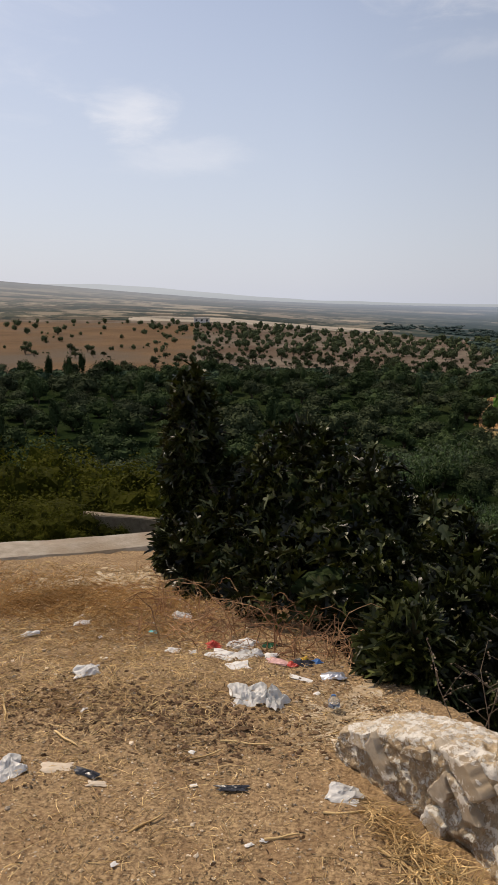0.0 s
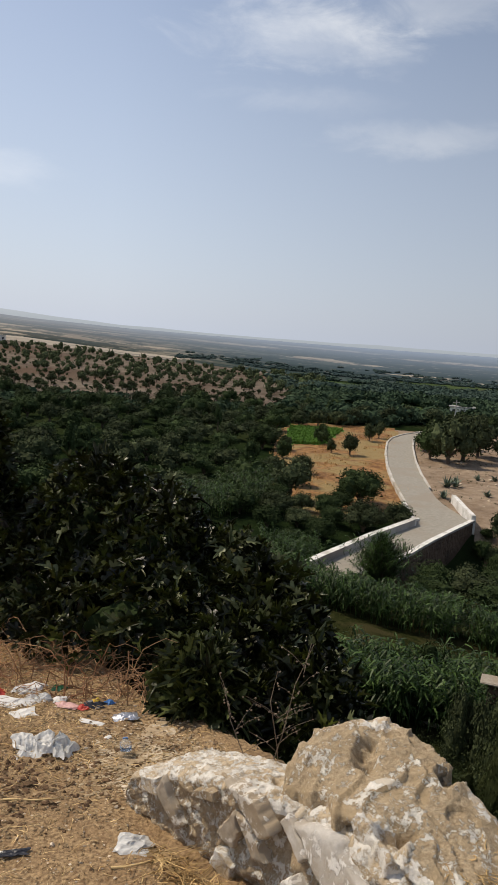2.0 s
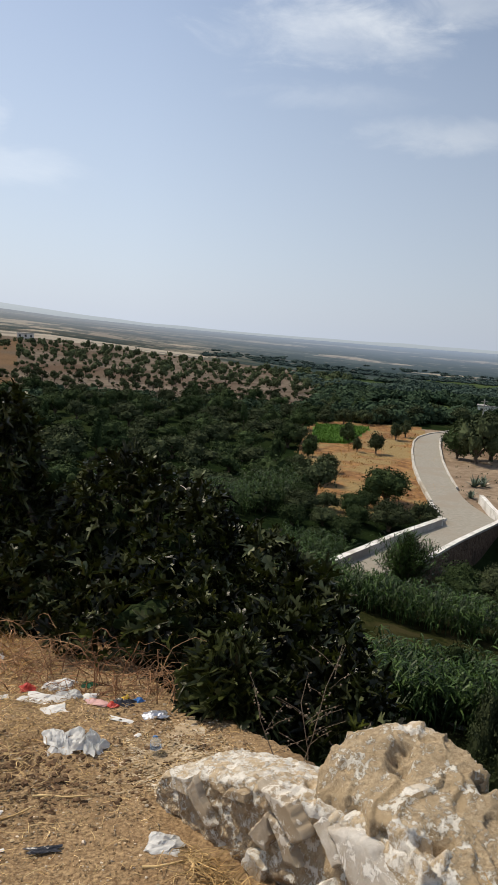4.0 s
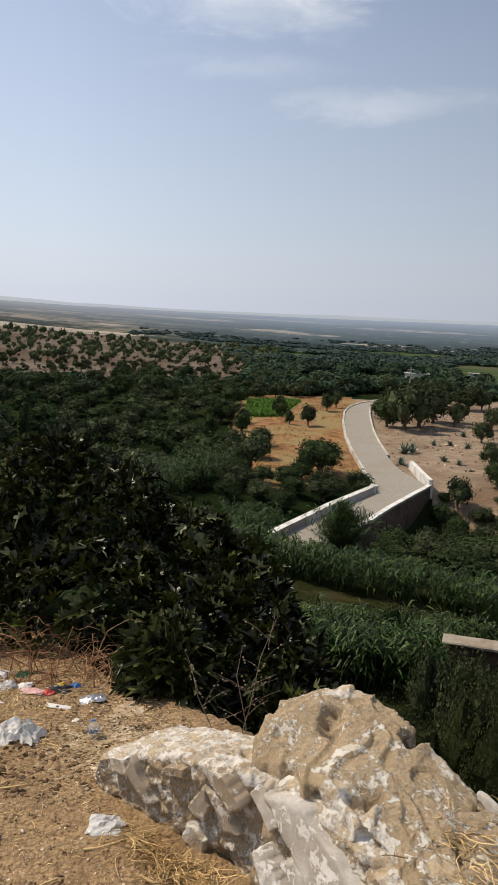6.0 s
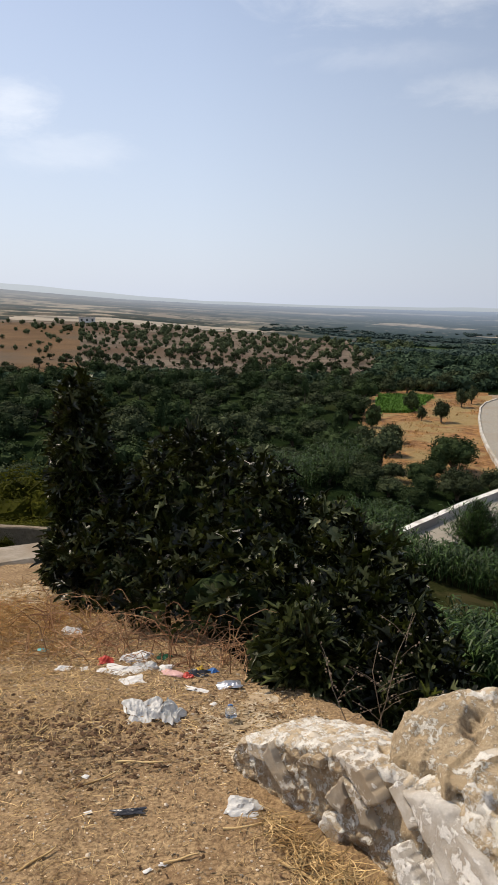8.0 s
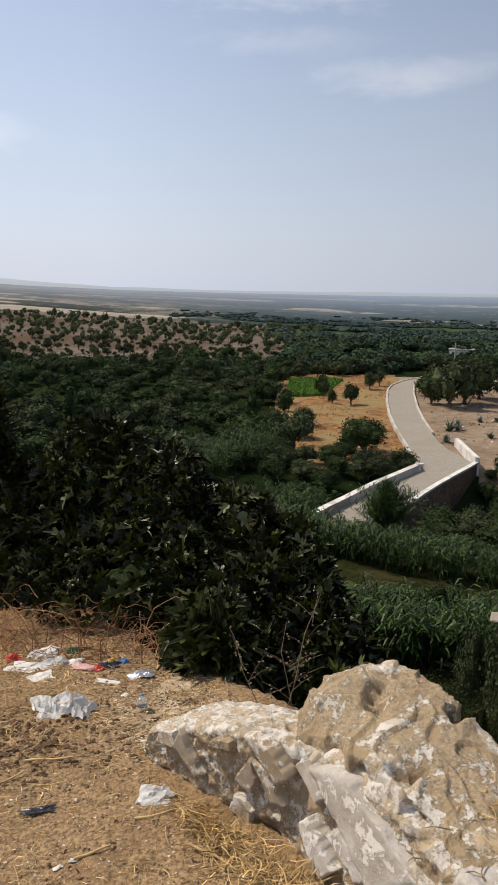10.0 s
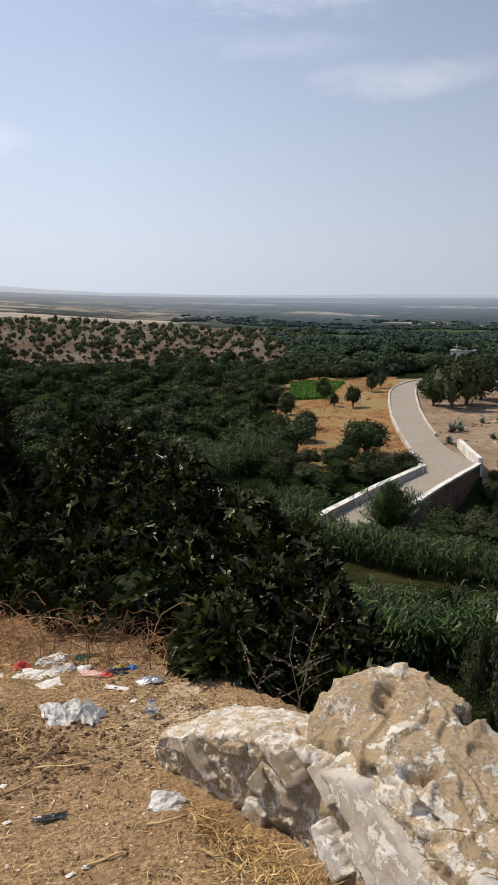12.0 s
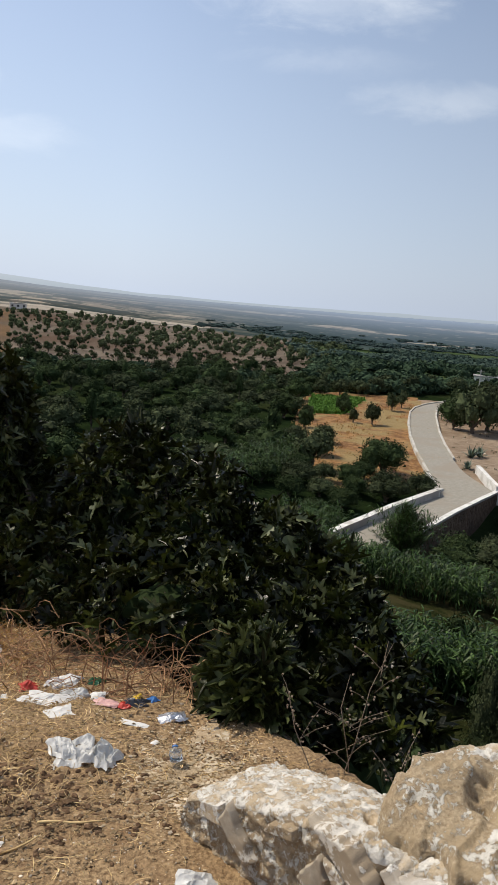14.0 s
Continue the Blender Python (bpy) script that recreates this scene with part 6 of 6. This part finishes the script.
while k < 5200:
    x, y = rs.uniform(-2.0, 1.6), rs.uniform(1.3, 4.9)
    heap = noise.noise(Vector((x * 2.3, y * 2.3, 6))) + 0.6 * noise.noise(Vector((x * 6, y * 6, 6)))
    if not on_terrace(x, y) or heap < rs.uniform(0.0, 0.55) or y < 2.5 and rs.uniform() < 0.7:
        k += 0.2
        continue
    k += 1
    ln, a = rs.uniform(0.004, 0.013), rs.uniform(0, 6.28)
    p, d = np.array((x, y, surf(x, y) + rs.uniform(0.001, 0.007))), np.array((math.cos(a), math.sin(a), rs.normal(0, 0.25)))
    LIT.strip([p - d * ln, p - d * ln * 0.2 + (0, 0, 0.003), p + d * ln * 0.5 + (0, 0, 0.002), p + d * ln], [0.001, ln * 0.8, ln * 0.7, 0.001], (-d[1], d[0], rs.normal(0, 0.4)))
tagged(new("leaf_litter", LIT.mesh("leaf_litter", DEADLEAF)), "crumbled dark brown dead leaves on the dirt", "leaf litter", kind="stuff")
tagged(new("dirt_clods", Q.mesh("dirt_clods", CLOD)), "crumbly dark dirt clods on the terrace", "dirt", kind="stuff")


n = 52000
X, Y = rs.uniform(-1.9, 1.62, n), 1.25 + 3.9 * rs.uniform(0, 1, n) ** 1.5
ok = (Y < np.interp(X, EDGE_X, EDGE_Y) - 0.1) & ~((X > 1.12) & (Y < 2.77 - (X - 1.12) * 1.15) & (X > 1.12 + (2.75 - Y) * 0.55))
X, Y = X[ok], Y[ok]
Z = ground_z(X, Y)
bumps = [(Vector((x, y, 0))) for x, y in zip(X, Y)]
C = np.stack([X, Y, Z + [0.030 * noise.noise(p * 1.7) + 0.014 * noise.noise(p * 6) + 0.009 * noise.noise(p * 19) for p in bumps]], 1)
n = len(C)
S = rs.uniform(0.0012, 0.0042, n)[:, None] * rs.uniform(0.6, 1.4, (n, 3)) * np.where(rs.uniform(size=n) < 0.05, 2.0, 1.0)[:, None] * (1, 1, 0.75)
a = rs.uniform(0, 6.28, n)
OCT = np.array([(1, 0, 0), (0, 1, 0), (-1, 0, 0), (0, -1, 0), (0, 0, 1), (0, 0, -1)], float)
V = OCT[None] * S[:, None, :] + rs.normal(0, 0.0006, (n, 6, 3))
V = np.stack([V[..., 0] * np.cos(a)[:, None] - V[..., 1] * np.sin(a)[:, None], V[..., 0] * np.sin(a)[:, None] + V[..., 1] * np.cos(a)[:, None], V[..., 2]], -1) + C[:, None, :]
F = (np.arange(n)[:, None, None] * 6 + np.array([(0, 1, 4), (1, 2, 4), (2, 3, 4), (3, 0, 4), (1, 0, 5), (2, 1, 5), (3, 2, 5), (0, 3, 5)])).reshape(-1, 3)
tagged(new("soil_crumbs", data_of("soil_crumbs", V.reshape(-1, 3), F, CRUMB)), "fine crumbly soil grains covering the terrace", "soil", kind="stuff")


def stick(x, y, ln, turn, r=0.006, label="pale dry stick lying on the dirt"):
    P = Pile()
    pts = [(ln * (t - 0.5), 0.02 * ln * math.sin(t * 9 + x * 7), 0.0) for t in np.linspace(0, 1, 7)]
    P.tube(pts, [r * (1 - 0.4 * t) for t in np.linspace(0, 1, 7)], 6)
    ob = tagged(new("stick", P.mesh("stick", STRAW, True)), label, "stick", "dry sticks")
    ob.matrix_basis = pose(x, y, surf(x, y) + r * 0.8, 0, 0, turn)


for x, y, ln, turn in ((0.83, 2.68, 0.22, 2), (0.65, 2.52, 0.24, 38), (0.10, 2.55, 0.16, -30), (1.30, 2.28, 0.26, 12), (1.45, 2.02, 0.24, -40), (0.35, 2.85, 0.14, 70), (1.05, 2.1, 0.12, 25), (-0.25, 2.7, 0.18, -60), (0.6, 2.05, 0.15, 50)):
    stick(x, y, ln, turn, 0.005)


# ---- litter ----
def crumpled(name, label, mat, x, y, w, d, h, turn, seed, category="litter", nx=16, ny=12, fold=1.0):
    """A creased sheet with a ragged outline, lying on the ground."""
    V, F = [], []
    for j in range(ny + 1):
        for i in range(nx + 1):
            u, v = i / nx - 0.5, j / ny - 0.5
            e = 1 + 0.42 * noise.noise(Vector((u * 3.2 + seed, v * 3.2, 0)))
            p = Vector((u * 3.0 + seed, v * 3.0, seed))
            crease = 1 - 2.4 * abs(noise.noise(p * 1.5 + Vector((1, 2, 3))))
            z = h * (0.40 + 0.50 * noise.noise(p * 0.7) * fold + 0.20 * crease + 0.10 * (1 - 2 * abs(noise.noise(p * 3.4))))
            edge = max(abs(u), abs(v)) * 2
            z *= 1 - 0.85 * edge ** 2.2
            V.append((u * w * e + 0.08 * w * noise.noise(p * 1.5), v * d * e + 0.08 * d * noise.noise(p * 1.7), max(0.001, z)))
    F = [[j * (nx + 1) + i, j * (nx + 1) + i + 1, (j + 1) * (nx + 1) + i + 1, (j + 1) * (nx + 1) + i] for j in range(ny) for i in range(nx)]
    ob = tagged(new(name, data_of(name, V, F, mat)), label, category)
    ob.matrix_basis = pose(x, y, surf(x, y) + 0.004, 0, 0, turn)
    mod = ob.modifiers.new("thickness", "SOLIDIFY")
    mod.thickness = 0.0012
    return ob


crumpled("plastic_bag", "crumpled translucent white plastic bag on dirt", BAGWHITE, 0.76, 3.12, 0.17, 0.18, 0.085, 20, 1.0, "plastic bag", 22, 20)
crumpled("plastic_bag", "thin translucent plastic bag puffed up beside a crumpled one", BAGTHIN, 0.885, 3.06, 0.12, 0.11, 0.105, -30, 2.4, "plastic bag", 22, 18)
crumpled("plastic_bag", "small white plastic bag near the wall foot", BAGWHITE, 1.235, 2.37, 0.13, 0.10, 0.035, -10, 3.3, "plastic bag", 18, 14)
crumpled("plastic_bag", "crumpled white plastic bag on bare dirt", BAGWHITE, -0.01, 2.27, 0.12, 0.14, 0.06, 60, 4.8, "plastic bag", 18, 16)
crumpled("paper_scrap", "crumpled white paper among litter", PAPER, 0.56, 3.60, 0.20, 0.13, 0.035, -8, 5.1, "paper")
crumpled("paper_scrap", "folded white paper lying flat", PAPER, 0.64, 3.46, 0.12, 0.09, 0.012, 25, 6.2, "paper")
crumpled("paper_scrap", "torn white wrapper near the twigs", PAPER, 0.60, 3.80, 0.16, 0.10, 0.05, 40, 7.9, "paper")
crumpled("plastic_film", "clear crumpled plastic film on paper", BAGWHITE, 0.68, 3.66, 0.12, 0.10, 0.06, 10, 8.3, "plastic film")
crumpled("red_packet", "small crushed red packet", REDPL, 0.45, 3.74, 0.085, 0.065, 0.045, 12, 9.4, "packet", 10, 8)
crumpled("green_packet", "dark green plastic scrap by the twigs", GREENPL, 0.76, 3.82, 0.07, 0.07, 0.05, -20, 10.2, "packet", 10, 8)
crumpled("snack_packet", "faded pink and white snack packet", PINKPL, 0.84, 3.56, 0.12, 0.06, 0.02, -25, 11.7, "packet")
crumpled("snack_packet", "torn yellow snack packet", YELLOWPL, 0.97, 3.62, 0.05, 0.035, 0.035, 30, 12.1, "packet", 10, 8)
crumpled("snack_packet", "crushed dark blue packet under the bush", BLUEPL, 1.04, 3.60, 0.05, 0.045, 0.03, 50, 13.6, "packet", 10, 8)
crumpled("snack_packet", "crushed black and red packet", BLACKPL, 0.97, 3.56, 0.10, 0.06, 0.04, -10, 14.4, "packet", 10, 8)
crumpled("snack_packet", "small dark red wrapper", REDPL, 0.92, 3.54, 0.06, 0.05, 0.025, -10, 14.9, "packet", 8, 6)
crumpled("paper_scrap", "white torn paper beside the snack packets", PAPER, 0.79, 3.64, 0.07, 0.06, 0.03, 0, 15.5, "paper", 10, 8)
crumpled("foil_wrapper", "silver foil wrapper under the bush", FOIL, 1.14, 3.42, 0.12, 0.07, 0.03, 15, 16.3, "wrapper", 12, 8)
crumpled("black_plastic", "torn black plastic strip on dirt", BLACKPL, 0.835, 2.34, 0.11, 0.034, 0.014, 12, 17.2, "plastic")
crumpled("black_plastic", "small black plastic scrap on dirt", BLACKPL, 0.30, 2.29, 0.10, 0.035, 0.02, -12, 18.2, "plastic", 10, 6)
crumpled("cardboard_scrap", "flat torn beige cardboard scrap", CARDM, 0.17, 2.32, 0.12, 0.06, 0.012, 10, 19.8, "cardboard", 10, 8)
crumpled("cardboard_scrap", "small beige cardboard scrap", CARDM, 0.36, 2.24, 0.07, 0.03, 0.01, 4, 20.5, "cardboard", 8, 6)
crumpled("paper_scrap", "crumpled pale paper in dry grass", PAPER, -0.07, 3.17, 0.13, 0.10, 0.06, 30, 21.4, "paper")
crumpled("paper_scrap", "small white paper scrap in dry grass", PAPER, -0.39, 3.86, 0.10, 0.05, 0.03, 35, 22.3, "paper", 10, 6)
crumpled("paper_scrap", "long pale paper scrap on dry grass", PAPER, -0.60, 3.63, 0.13, 0.05, 0.03, 40, 23.7, "paper", 10, 6)
crumpled("paper_scrap", "small white paper bit near litter", PAPER, 0.25, 3.62, 0.08, 0.05, 0.02, 0, 24.1, "paper", 8, 6)
crumpled("paper_scrap", "tiny white paper bit near litter", PAPER, 0.36, 3.62, 0.04, 0.04, 0.015, 20, 25.6, "paper", 8, 6)
crumpled("paper_scrap", "grey crumpled paper near the bush", PAPER, 0.16, 4.12, 0.12, 0.08, 0.05, 20, 26.6, "paper", 10, 8)
crumpled("teal_scrap", "teal plastic scrap in dry grass", TEALPL, 0.05, 3.88, 0.06, 0.035, 0.02, -15, 27.1, "plastic", 8, 6)
crumpled("paper_scrap", "white paper strip at the litter's edge", PAPER, 0.98, 3.36, 0.12, 0.03, 0.015, -20, 28.4, "paper", 10, 5)
for k in range(40):
    x, y = rs.uniform(-1.6, 1.2), rs.uniform(1.7, 4.8)
    if on_terrace(x, y):
        crumpled("paper_scrap", "tiny pale paper scrap on the dirt", PAPER, x, y, rs.uniform(0.012, 0.04), rs.uniform(0.01, 0.025), 0.008, rs.uniform(0, 180), 30 + k, "paper", 4, 3)["group"] = "tiny paper scraps"


def plastic_bottle(x, y, turn):
    ob = tagged(new("plastic_bottle"), "clear plastic water bottle with blue cap on dirt", "bottle")
    prof = [(0.0, 0.0), (0.028, 0.0), (0.032, 0.006), (0.032, 0.04), (0.030, 0.045), (0.032, 0.05), (0.032, 0.12), (0.029, 0.14), (0.018, 0.165), (0.012, 0.178), (0.012, 0.19)]
    for nm, pr, mat in (("body", prof, CLEARPL), ("cap", [(0.0, 0.184), (0.0145, 0.184), (0.015, 0.188), (0.015, 0.203), (0.013, 0.206), (0.0, 0.206)], BLUEPL)):
        n = 20
        V = [(r * math.cos(2 * math.pi * k / n), r * math.sin(2 * math.pi * k / n), z) for r, z in pr for k in range(n)]
        F = [[a * n + k, a * n + (k + 1) % n, (a + 1) * n + (k + 1) % n, (a + 1) * n + k] for a in range(len(pr) - 1) for k in range(n)]
        part(nm, data_of(nm, V, F, mat, True), ob)
    ob.matrix_basis = Matrix.LocRotScale((x, y, surf(x, y) + 0.03), Euler((radians(-68), 0, radians(turn))), (0.80, 0.55, 0.30))


plastic_bottle(1.165, 3.03, 8)


P = Pile()
for k in range(4200):
    y = rs.uniform(103.3, 123.8)
    x = rs.uniform(17.0 + (y - 103) * 0.19, 22.4 + (y - 103) * 0.38)
    z, a = gz(x, y), rs.uniform(0, 6.28)
    d = np.array((math.cos(a), math.sin(a), 0)) * 0.25
    p = np.array((x, y, z))
    P.strip([p - d * 0.2, p + d * 0.3 + (0, 0, 0.35), p + d + (0, 0, rs.uniform(0.4, 0.65))], [0.16, 0.15, 0.02], (-math.sin(a), math.cos(a), 0))
tagged(new("crop_plants", P.mesh("crop_plants", CROP)), "bright green leafy crop in a small field", "crop", kind="stuff")
